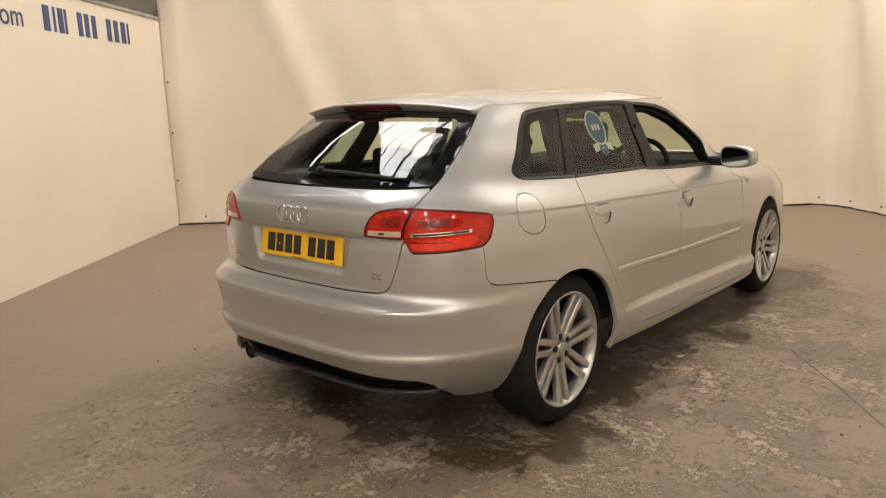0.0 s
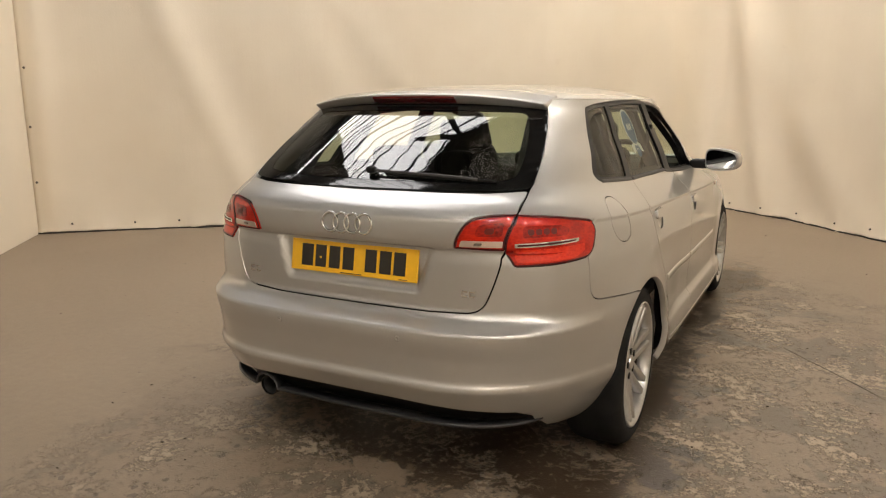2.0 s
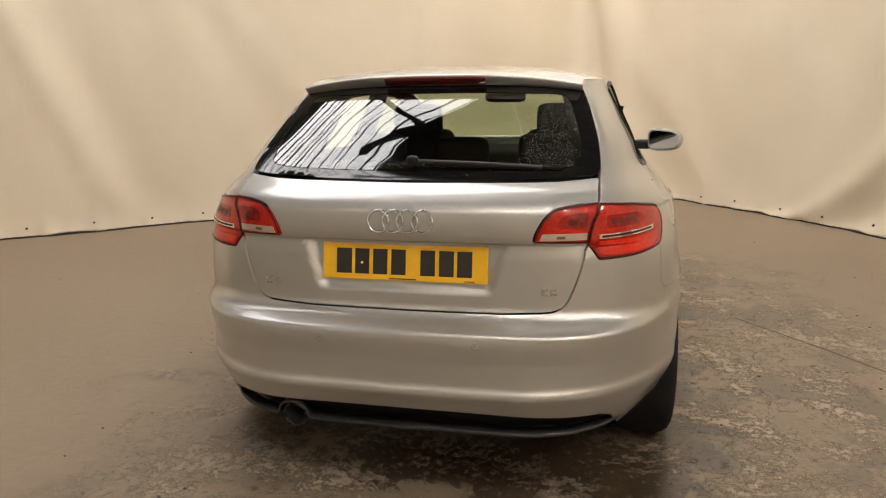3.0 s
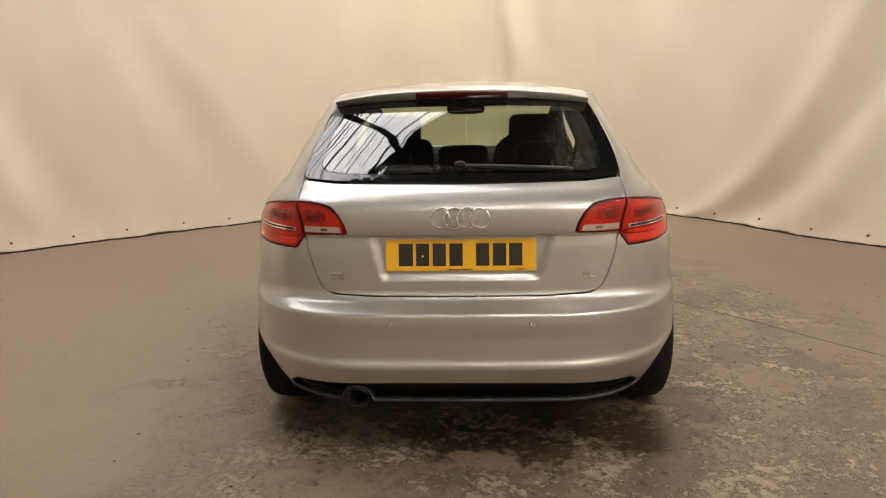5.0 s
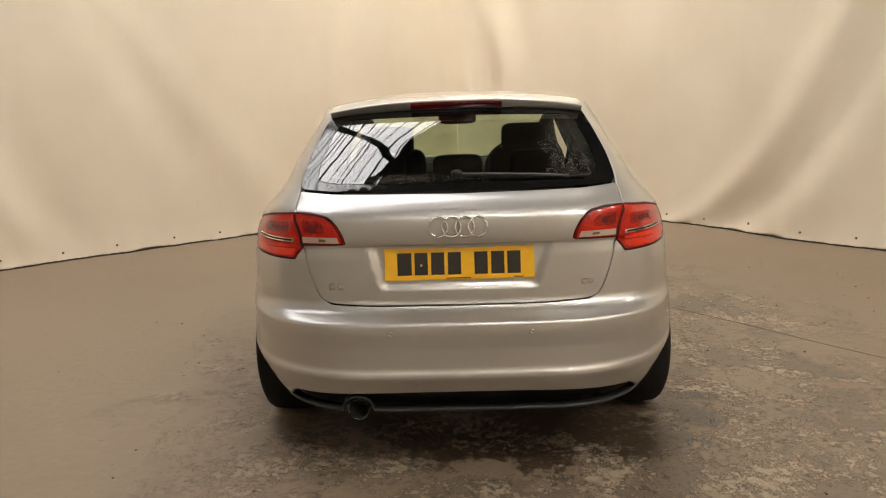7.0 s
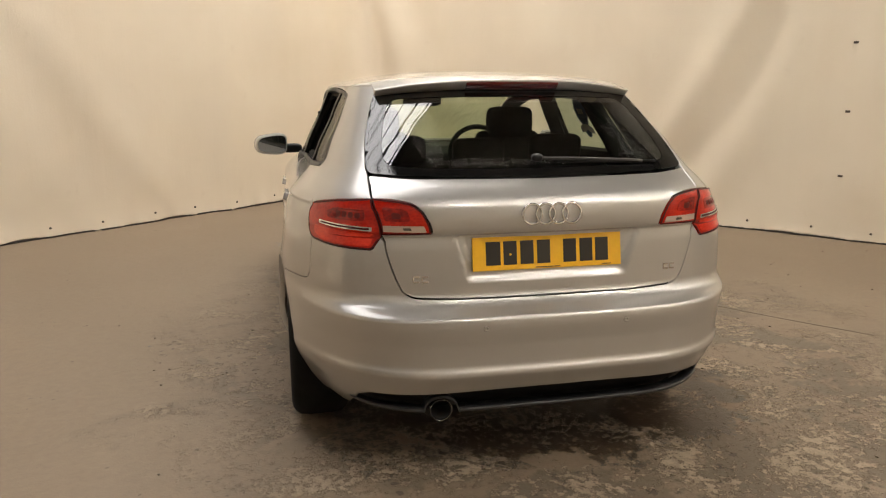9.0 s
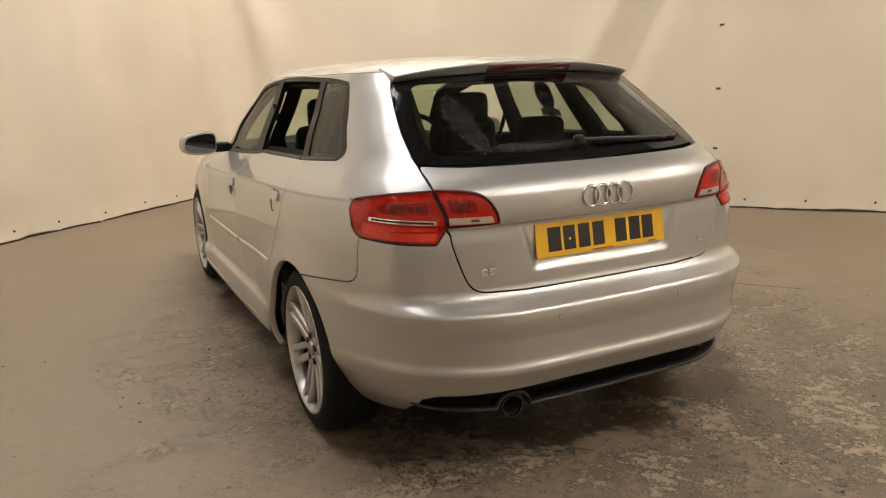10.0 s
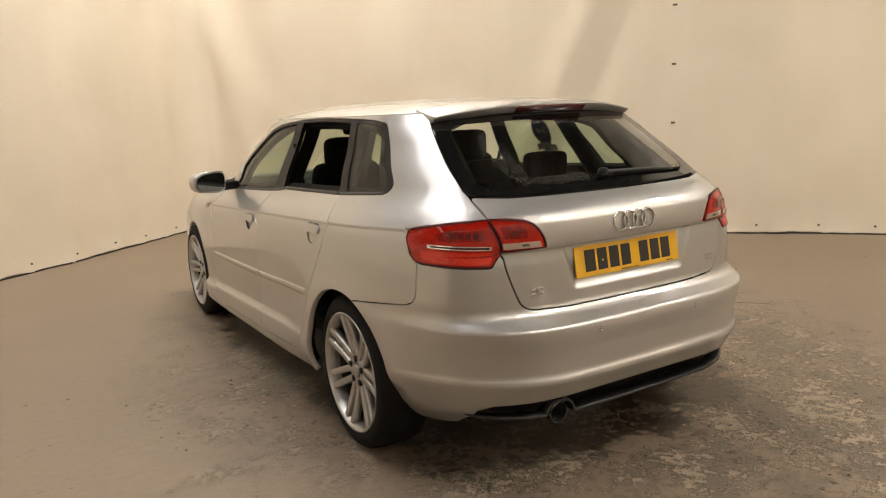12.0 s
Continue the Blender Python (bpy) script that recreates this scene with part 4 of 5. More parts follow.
for r0, r1 in zip(rows, rows[1:]):
    for k in range(4):
        bm.faces.new((r0[k], r1[k], r1[k + 1], r0[k + 1]))
bmesh.ops.recalc_face_normals(bm, faces=bm.faces)
part("brake_light", bm, BRAKE_RED, spoiler, "dark red high brake light")
bm = bmesh.new()
rows = []
for x in xs:
    ye, zt, th = spoiler_line(x)
    rows.append([bm.verts.new(v) for v in ((x * 0.985, ye + 0.034, zt - th - 0.001), (x * 0.985, ye + 0.046, zt - th - 0.014), (x * 0.97, ye + 0.11, zt - th - 0.022))])
for r0, r1 in zip(rows, rows[1:]):
    for k in range(2):
        bm.faces.new((r0[k], r0[k + 1], r1[k + 1], r1[k]))
part("spoiler_underside", bm, GLOSS_BLACK, spoiler, "gloss black underside")

# rear wiper
wiper = new("rear_wiper")
wiper.parent = car


def on_glass(x, z, out=0.0):
    s, zz = X(x, z)
    return Vector(glass_sheet(np.array(s), np.array(zz), np.array(out)))


piv = on_glass(0.0, 1.070, 0.016)
bm = bmesh.new()
blob(bm, piv, (0.020, 0.016, 0.014), 0.8)
part("wiper_cap", bm, BLACK_TRIM, wiper)
bm = bmesh.new()
arm = [on_glass(0.40 * t, 1.068 - 0.014 * t * t, 0.016 - 0.006 * t) for t in np.linspace(0, 1, 16)]
tube(bm, arm, 0.0052, 8)
part("wiper_arm", bm, SEAL, wiper)
bm = bmesh.new()
tube(bm, [on_glass(0.06 + 0.40 * t, 1.065 - 0.012 * t, 0.006) for t in np.linspace(0, 1, 16)], 0.006, 6)
part("wiper_blade", bm, RUBBER, wiper)

# doors, window frames, panes
DOOR_R = SHUT_R[::-1][:1] + SHUT_R[::-1][1:] + BELT[2:4] + SHUT_B[1:] + [Y(1.42, 0.278)]
DOOR_F = [BELT[3], BELT[4], BELT[5]] + SHUT_F + [Y(2.2, 0.247)] + SHUT_B[::-1][:-1]
Q_WIN = rounded([Y(0.563, 1.050), Y(0.885, 1.024), Y(1.036, 1.297), Y(0.910, 1.291), Y(0.765, 1.278)], [0.03, 0.01, 0.01, 0, 0.075])
R_WIN = rounded([Y(0.955, 1.020), Y(1.632, 0.991), Y(1.634, 1.301), Y(1.374, 1.305), Y(1.095, 1.296)], [0.01, 0.01, 0.012, 0, 0.012])
F_WIN = rounded([Y(1.753, 0.985), Y(2.168, 0.964), Y(2.559, 0.946), Y(2.503, 1.062), Y(2.386, 1.146), Y(2.262, 1.212), Y(2.132, 1.253), Y(1.979, 1.279), Y(1.832, 1.292), Y(1.721, 1.298)],
                [0.01, 0, 0.02, 0, 0, 0, 0, 0, 0, 0.012])
HANDLE_R, HANDLE_F = (1.00, 0.856), (1.905, 0.812)


def bowl_outline(yc, zc):
    return rounded([Y(yc - 0.062, zc + 0.030), Y(yc - 0.060, zc - 0.016), Y(yc - 0.03, zc - 0.050), Y(yc + 0.03, zc - 0.051), Y(yc + 0.060, zc - 0.018), Y(yc + 0.064, zc + 0.026)], [0.015, 0.03, 0.03, 0.03, 0.03, 0.015])


BOWL_R, BOWL_F = bowl_outline(*HANDLE_R), bowl_outline(*HANDLE_F)
for mir in (False, True):
    q = dict(mirror=mir)
    rd = panel("rear_door", DOOR_R, PAINT, car, "silver rear door" + (" with its window wound down" if mir else " with closed window"), holes=(BOWL_R,), gap=0.0028, depth=0.024, creases=SHOULDER + LOWER, **q)
    fd = panel("front_door", DOOR_F, PAINT, car, "silver front door" + (" with closed window" if mir else " with its window wound down"), holes=(BOWL_F,), gap=0.0028, depth=0.024, creases=SHOULDER + LOWER, **q)
    panel("window_frame", DLO, BLACK_TRIM, car, "black window surround with pillars", holes=(Q_WIN, R_WIN, F_WIN), off=-0.003, gap=0.001, depth=0.02, step=0.03, edge=0.014, **q)
    panel("quarter_pane", Q_WIN, SIDE_GLASS, car, "tinted rear quarter glass", off=-0.007, gap=-0.002, depth=0, **q)
    if not mir:
        panel("door_pane", R_WIN, SIDE_GLASS, rd, "tinted door glass", off=-0.009, gap=-0.002, depth=0, **q)
    else:
        panel("door_pane", F_WIN, SIDE_GLASS, fd, "tinted door glass", off=-0.009, gap=-0.002, depth=0, **q)
    # belt seals and divider bars
    strip("belt_seal", (BELT[0][0] + 0.02, BELT[0][1] - 0.001), BELT[1], 0.012, 0.003, SEAL, car, mirror=mir)
    strip("belt_seal", BELT[1], BELT[3], 0.012, 0.003, SEAL, rd, mirror=mir)
    strip("belt_seal", BELT[3], BELT[5], 0.012, 0.003, SEAL, fd, mirror=mir)
    # rub strips on the doors
    strip("rub_strip", Y(1.065, 0.583), Y(1.772, 0.545), 0.030, 0.0062, PAINT, rd, "body-coloured rubbing strip", mirror=mir)
    strip("rub_strip", Y(1.786, 0.544), Y(2.70, 0.520), 0.030, 0.0062, PAINT, fd, "body-coloured rubbing strip", mirror=mir)
    # handles: a flap over a hollow bowl
    for bowl, (yc, zc), door in ((BOWL_R, HANDLE_R, rd), (BOWL_F, HANDLE_F, fd)):
        sc = Y(yc, zc)[0]

        def dish(s, z, off=0.0, sc=sc, zc=zc):
            rho = np.clip(((s - sc) / 0.068) ** 2 + ((z - zc + 0.008) / 0.050) ** 2, 0, 1)
            return skin(s, z, -0.001 - 0.014 * (1 - rho) ** 0.8)

        def dish_n(s, z, dish=dish, e=2e-3):
            n = np.cross(dish(s + e, z) - dish(s - e, z), dish(s, z + e) - dish(s, z - e))
            return n / np.maximum(np.linalg.norm(n, axis=-1, keepdims=True), 1e-12)
        panel("handle_bowl", bowl, PAINT, door, "hollow handle bowl", surf=dish, normal=dish_n, gap=-0.001, depth=0.002, step=0.01, edge=0.008, mirror=mir)
        flap_o = rounded([Y(yc - 0.078, zc - 0.006), Y(yc + 0.074, zc - 0.010), Y(yc + 0.078, zc + 0.022), Y(yc - 0.074, zc + 0.026)], [0.014, 0.014, 0.012, 0.012])
        panel("door_handle", flap_o, PAINT, door, "silver flap handle", off=0.012, gap=0.0, depth=0.012, step=0.015, edge=0.008, mirror=mir)
    # sill
    sill = [Y(1.215, 0.284), Y(1.42, 0.274), Y(1.735, 0.258), Y(2.2, 0.243), Y(2.69, 0.228), Y(2.80, 0.221), Y(2.89, 0.226), Y(2.875, 0.208), Y(2.80, 0.197), Y(2.6, 0.199), Y(1.215, 0.226)]
    panel("sill", sill, PAINT, car, "silver door sill", mirror=mir)
    # front wing, hidden from most views
    wing = ([Y(2.751, 0.939), BELT[-1]] + SHUT_F + [Y(2.80, 0.225), Y(2.895, 0.231), Y(2.925, 0.30)] + arch_arc(HUB_F, 176, 8) + [Y(3.72, 0.40), Y(3.85, 0.62), Y(3.80, 0.77), Y(3.3, 0.875)])
    wing_p = panel("front_wing", wing, PAINT, car, "silver front wing", mirror=mir)
    bm = bmesh.new()
    blob(bm, flank(2.86, 0.80, 0.002, mir), (0.004, 0.018, 0.008), 0.8)
    part("side_repeater", bm, LAMP_CLEAR, wing_p)
    # half of bonnet and nose, joined at the middle
    bonnet = [Y(2.752, 0.942), Y(3.3, 0.880), Y(3.80, 0.775), (S3 - 0.0005, 0.74), (S3 - 0.0005, 0.95)]
    panel("bonnet", bonnet, PAINT, car, "silver bonnet", mirror=mir, gap=0.001)
    nose = [Y(3.72, 0.40), Y(3.85, 0.62), Y(3.80, 0.77), (S3 - 0.0005, 0.735), (S3 - 0.0005, 0.20), Y(3.6, 0.22), Y(3.62, 0.36)]
    panel("front_bumper", nose, PAINT, car, "silver front bumper", mirror=mir, gap=0.001)
    screen = [Y(2.096, 1.319), Y(2.258, 1.285), Y(2.398, 1.238), Y(2.512, 1.163), Y(2.635, 1.063), Y(2.753, 0.946), (S3 - 0.0005, 0.955), (S3 - 0.0005, 1.324)]
    panel("windscreen_pane", screen, SCREEN_GLASS, car, "greenish windscreen glass", mirror=mir, gap=0.001, depth=0, off=-0.045)
    # wheel arch liner
    for hub in (HUB_R, HUB_F):
        bm = bmesh.new()
        sg = -1 if mir else 1
        prof = [(0.52, 0.30), (0.52, 0.358), (0.71, 0.358), (0.715, 0.350)]
        ring = []
        for k in range(29):
            t = radians(-12 + 200 * k / 28)
            ring.append([bm.verts.new((sg * x, hub + r * math.cos(t), HUB_Z + r * math.sin(t))) for x, r in ((0.50, 0.02), *prof[1:])])
        for r0, r1 in zip(ring, ring[1:]):
            for k in range(3):
                bm.faces.new((r0[k], r0[k + 1], r1[k + 1], r1[k]))
        part("arch_liner", bm, LINER, car, "black wheel arch liner")
    # dark inner shell behind the flank
    shell = [Y(0.27, 0.30), Y(0.30, 0.30), Y(0.327, 0.667), Y(0.900, 0.680), Y(1.102, 0.624), Y(1.12, 0.22), Y(2.66, 0.20), Y(2.739, 0.928), Y(2.644, 1.057), Y(2.525, 1.147), Y(2.404, 1.225), Y(2.256, 1.274), Y(2.086, 1.309), Y(1.371, 1.322), Y(0.776, 1.322), Y(0.585, 1.279), X(0.55, 1.2), X(0.58, 1.06), X(0.58, 0.97), Y(0.200, 0.970), Y(0.175, 0.708)]
    panel("inner_shell", shell, CABIN, car, "dark cabin lining", holes=(rounded([Y(0.660, 1.055), Y(2.552, 0.960), Y(2.440, 1.087), Y(2.245, 1.208), Y(1.950, 1.271), Y(1.377, 1.294), Y(0.957, 1.283), Y(0.809, 1.247)], 0.03),),
          mirror=mir, off=-0.028, gap=0, depth=0.03, step=0.06)
    # pillar covers inside
    for y0, y1, w in ((1.60, 1.70, 0.06), (0.86, 0.975, 0.075)):
        bm = bmesh.new()
        rows = []
        for t in np.linspace(0, 1, 10):
            z = 0.97 + 0.34 * t
            yy = (y0 + 0.055) + (-0.03 if y0 > 1 else 0.11) * t
            c = flank(yy, z, -0.040, mir)
            inw = Vector((1 if mir else -1, 0, 0))
            rows.append([bm.verts.new(c + Vector((0, dy * w, 0)) + inw * dx) for dy, dx in ((-0.75, 0), (-0.6, 0.040), (0, 0.060), (0.6, 0.040), (0.75, 0))])
        for r0, r1 in zip(rows, rows[1:]):
            for k in range(4):
                bm.faces.new((r0[k], r0[k + 1], r1[k + 1], r1[k]))
        part("pillar_cover", bm, CABIN, car, "black pillar cover")
    # trim between the rear window and the quarter glass
    bm = bmesh.new()
    rows = []
    for t in np.linspace(0, 1, 12):
        z = 1.00 + 0.31 * t
        g = on_tail(0.555 - 0.075 * t ** 1.3, z, -0.012)
        w = flank(0.570 + 0.105 * t, z, -0.030)
        row = (g, g + Vector((-0.045, 0.02, 0)), g.lerp(w, 0.55) + Vector((-0.085, 0.0, 0)), w + Vector((-0.080, 0.02, 0)), w + Vector((-0.065, 0.045, 0)), w + Vector((0.0, 0.045, 0)))
        rows.append([bm.verts.new((-p.x if mir else p.x, p.y, p.z)) for p in row])
    for r0, r1 in zip(rows, rows[1:]):
        for k in range(5):
            bm.faces.new((r0[k], r0[k + 1], r1[k + 1], r1[k]))
    part("rear_pillar_trim", bm, CABIN, car, "black rear pillar trim")
    # door mirror
    sg = -1 if mir else 1
    dm = new("door_mirror")
    dm.parent = car
    dm["label"] = "silver door mirror with dark stalk"
    bm = bmesh.new()
    blob(bm, (0, 0, 0), (0.098, 0.072, 0.063), 0.62, 40, 22)
    for v in bm.verts:
        if v.co.y < -0.03:
            v.co.y = -0.03 + (v.co.y + 0.03) * 0.12
        v.co.z += 0.012 * (v.co.x / 0.108) * (-1 if v.co.z > 0 else 0.6)
        v.co = pose(sg * 0.925, 2.43, 0.983, 0, 0, -sg * 12) @ Vector((sg * v.co.x, v.co.y, v.co.z))
    bmesh.ops.recalc_face_normals(bm, faces=bm.faces)
    part("mirror_housing", bm, PAINT, dm)
    bm = bmesh.new()
    ring = []
    c = bm.verts.new((0, 0, 0))
    for k in range(40):
        t = 2 * math.pi * k / 40
        x, z = 0.085 * math.copysign(abs(math.cos(t)) ** 0.6, math.cos(t)), 0.050 * math.copysign(abs(math.sin(t)) ** 0.6, math.sin(t))
        ring.append(bm.verts.new((x, 0, z + 0.012 * (x / 0.108) * (-1 if z > 0 else 0.6))))
    for a, b in zip(ring, ring[1:] + ring[:1]):
        bm.faces.new((c, a, b))
    bmesh.ops.transform(bm, matrix=pose(sg * 0.925, 2.43, 0.983, 0, 0, -sg * 12) @ Matrix.Translation((0, -0.0425, 0)) @ Matrix.Diagonal((sg, 1, 1, 1)), verts=bm.verts)
    part("mirror_glass", bm, MIRROR, dm, "mirror glass")
    bm = bmesh.new()
    blob(bm, (sg * 0.80, 2.455, 0.955), (0.065, 0.035, 0.028), 0.6)
    part("mirror_stalk", bm, BLACK_TRIM, dm, "black mirror foot")

# blue round sticker with a white ribbon on the right rear door glass
sticker = new("window_sticker")
sticker.parent = car
sticker["label"] = "blue round sticker with pale ribbon"
sy, sz = 1.30, 1.205
disc = [Y(sy + 0.072 * math.cos(t), sz + 0.072 * math.sin(t)) for t in (2 * math.pi * k / 40 for k in range(40))]
panel("sticker_disc", disc, STICKER_BLUE, sticker, "blue disc", off=-0.0125, gap=0, depth=0, step=0.03)
panel("sticker_ring", [Y(sy + 0.080 * math.cos(t), sz + 0.080 * math.sin(t)) for t in (2 * math.pi * k / 40 for k in range(40))], STICKER_WHITE, sticker, "pale rim", off=-0.0122, gap=0, depth=0, step=0.03,
      holes=(disc,))
panel("sticker_ribbon", [Y(sy - 0.085, sz - 0.075), Y(sy, sz - 0.060), Y(sy + 0.085, sz - 0.075), Y(sy + 0.085, sz - 0.110), Y(sy, sz - 0.095), Y(sy - 0.085, sz - 0.110)], STICKER_WHITE, sticker, "pale ribbon", off=-0.0135, gap=0, depth=0)
panel("sticker_seal", [Y(sy + 0.04 * math.cos(t), sz - 0.100 + 0.03 * math.sin(t)) for t in (2 * math.pi * k / 24 for k in range(24))], STICKER_BLUE, sticker, "small blue seal", off=-0.0130, gap=0, depth=0)
for k, (dy, w) in enumerate(((-0.026, 0.018), (0.0, 0.018), (0.026, 0.018))):
    for o in (-0.0115, -0.0140):
        panel("sticker_bar", [Y(sy + dy - w / 2, sz - 0.012), Y(sy + dy + w / 2, sz - 0.012), Y(sy + dy + w / 2, sz + 0.014), Y(sy + dy - w / 2, sz + 0.014)], STICKER_WHITE, sticker, off=o, gap=0, depth=0)


# wheels: seven twin spokes
def wheel_parts():
    made = []
    bm = bmesh.new()
    prof = [(-0.110, 0.232), (-0.113, 0.258), (-0.108, 0.282), (-0.098, 0.300), (-0.080, 0.312), (-0.045, 0.317), (0.045, 0.317), (0.080, 0.312), (0.098, 0.300), (0.109, 0.281), (0.113, 0.262), (0.111, 0.249), (0.104, 0.238)]
    spin(bm, prof, 72)
    made.append(("tyre", bm, RUBBER, "black low-profile tyre"))
    bm = bmesh.new()
    spin(bm, [(0.06, 0.229), (0.10, 0.241), (0.110, 0.2445), (0.1125, 0.2395), (0.107, 0.2335), (0.088, 0.225), (0.06, 0.220)], 72)
    made.append(("rim", bm, ALLOY, "silver alloy rim"))
    # barrel split from the rim; its dark colour stands for shade inside the wheel
    bm = bmesh.new()
    spin(bm, [(-0.10, 0.232), (0.06, 0.2285), (0.06, 0.2205), (0.02, 0.210), (-0.09, 0.212)], 72)
    made.append(("rim_barrel", bm, BRAKE_STEEL, "rim barrel darkened for the shade inside the wheel"))
    bm = bmesh.new()
    for k in range(7):
        for sgn in (-1, 1):
            rows = []
            for i in range(9):
                t = i / 8
                r = 0.046 + 0.186 * t
                off = sgn * (0.0192 + 0.0088 * t)
                w = 0.0152 - 0.0005 * t
                top = 0.076 + 0.026 * t ** 1.4
                a = 2 * math.pi * k / 7 + 0.18
                ca, sa = math.cos(a), math.sin(a)
                row = []
                for dw, dx in ((-1, -0.030), (-1, -0.006), (-0.75, 0), (0.75, 0), (1, -0.006), (1, -0.030)):
                    c = off + dw * w
                    row.append(bm.verts.new((top + dx, r * ca - c * sa, r * sa + c * ca)))
                rows.append(row)
            for r0, r1 in zip(rows, rows[1:]):
                for j in range(6):
                    bm.faces.new((r0[j], r0[(j + 1) % 6], r1[(j + 1) % 6], r1[j]))
            bm.faces.new(rows[0])
            bm.faces.new(rows[-1])
    bmesh.ops.recalc_face_normals(bm, faces=bm.faces)
    made.append(("spokes", bm, ALLOY, "silver twin spokes"))
    bm = bmesh.new()
    spin(bm, [(0.03, 0.001), (0.03, 0.066), (0.068, 0.068), (0.077, 0.060), (0.078, 0.036), (0.070, 0.033), (0.070, 0.001)], 48, closed=False)
    made.append(("wheel_hub", bm, ALLOY, "silver hub"))
    bm = bmesh.new()
    spin(bm, [(0.070, 0.031), (0.083, 0.029), (0.086, 0.020), (0.087, 0.001)], 32, closed=False)
    made.append(("centre_cap", bm, ALLOY, "silver centre cap"))
    # five black stubs whose colour stands for the shade in the bolt holes
    for k in range(5):
        bm = bmesh.new()
        a = 2 * math.pi * k / 5 + 0.5
        rod(bm, (0.066, 0.051 * math.cos(a), 0.051 * math.sin(a)), (0.0815, 0.051 * math.cos(a), 0.051 * math.sin(a)), 0.0135, seg=12)
        made.append(("bolt_hole", bm, BLACK_TRIM, "black stub standing for a shaded bolt hole"))
    bm = bmesh.new()
    spin(bm, [(0.0, 0.05), (0.0, 0.150), (0.022, 0.150), (0.022, 0.05)], 48)
    made.append(("brake_disc", bm, BRAKE_STEEL, "rusty steel brake disc"))
    # added black disc that puts shade into the gaps between the spokes
    bm = bmesh.new()
    spin(bm, [(-0.02, 0.04), (-0.02, 0.200), (0.06, 0.213), (0.06, 0.208), (-0.024, 0.196), (-0.024, 0.04)], 48)
    made.append(("shade_backing", bm, LINER, "black disc added for the shade behind the spokes"))
    bm = bmesh.new()
    blob(bm, (0.012, 0.13, 0.03), (0.035, 0.035, 0.07), 0.5)
    made.append(("brake_caliper", bm, BRAKE_STEEL, ""))
    return made


wheel = new("wheel")
for nm, bm, mt, lb in wheel_parts():
    p = part(nm, bm, mt, wheel, lb)
    if nm in ("spokes", "wheel_hub", "rim", "centre_cap"):
        b = p.modifiers.new("bevel", "BEVEL")
        b.width, b.segments, b.limit_method, b.angle_limit = 0.0018, 2, "ANGLE", radians(35)
wheel["label"] = "alloy wheel with seven twin spokes"
wheel.parent = car
wheel.matrix_basis = pose(0.746, HUB_R, HUB_Z + 0.001)
for x, y, turn_z, spin_x in ((0.750, HUB_F, 0, 30), (-0.746, HUB_R, 180, -12), (-0.750, HUB_F, 180, 17)):
    copy_thing(wheel, pose(x, y, HUB_Z + 0.001, 0, 0, turn_z) @ pose(0, 0, 0, spin_x, 0, 0))

# underbody and cabin
bm = bmesh.new()
box(bm, (-0.60, 0.22, 0.20), (0.60, 3.9, 0.30))
part("underbody", bm, LINER, car, "black underbody", bevel=0.02)
bm = bmesh.new()
box(bm, (-0.50, 0.04, 0.255), (0.50, 0.16, 0.60))
part("rear_panel", bm, LINER, car, "dark inner rear panel", bevel=0.02)
bm = bmesh.new()
box(bm, (-0.66, 0.30, 0.29), (0.66, 2.9, 0.34))
part("cabin_floor", bm, CABIN, car, "dark cabin carpet")
bm = bmesh.new()
box(bm, (-0.52, 0.20, 0.93), (0.52, 0.98, 0.95))
part("parcel_shelf", bm, CABIN, car, "black parcel shelf", bevel=0.006)
roof_in = [(x * 0.93, 0.52 + (y - 0.47) * 0.94) for x, y in roof_poly]
panel("headlining", roof_in, CABIN, car, "dark headlining", surf=lambda x, y, off=0: roof_skin(x, y, -0.035), normal=roof_normal, gap=0, depth=0.03, step=0.08)
bm = bmesh.new()
box(bm, (-0.60, 0.98, 0.40), (0.60, 1.50, 0.60))
part("rear_bench", bm, UPHOLSTERY, car, "dark rear seat cushion", bevel=0.04)
bm = bmesh.new()
for x0, x1 in ((-0.60, -0.13), (-0.125, 0.125), (0.13, 0.60)):
    box(bm, (x0, -0.05, 0.0), (x1, 0.06, 0.53), pose(0, 1.02, 0.48, 14, 0, 0))
part("rear_backrest", bm, UPHOLSTERY, car, "dark rear seat backrest", bevel=0.03)
for x, zt, w in ((-0.36, 1.115, 0.12), (0.0, 1.10, 0.115), (0.36, 1.115, 0.12)):
    bm = bmesh.new()
    blob(bm, (x, 0.93, zt - 0.065), (w, 0.042, 0.065), 0.4)
    for dx in (-0.05, 0.05):
        rod(bm, (x + dx, 0.94, zt - 0.20), (x + dx, 0.94, zt - 0.06), 0.006)
    part("rear_headrest", bm, UPHOLSTERY, car, "dark rear headrest")
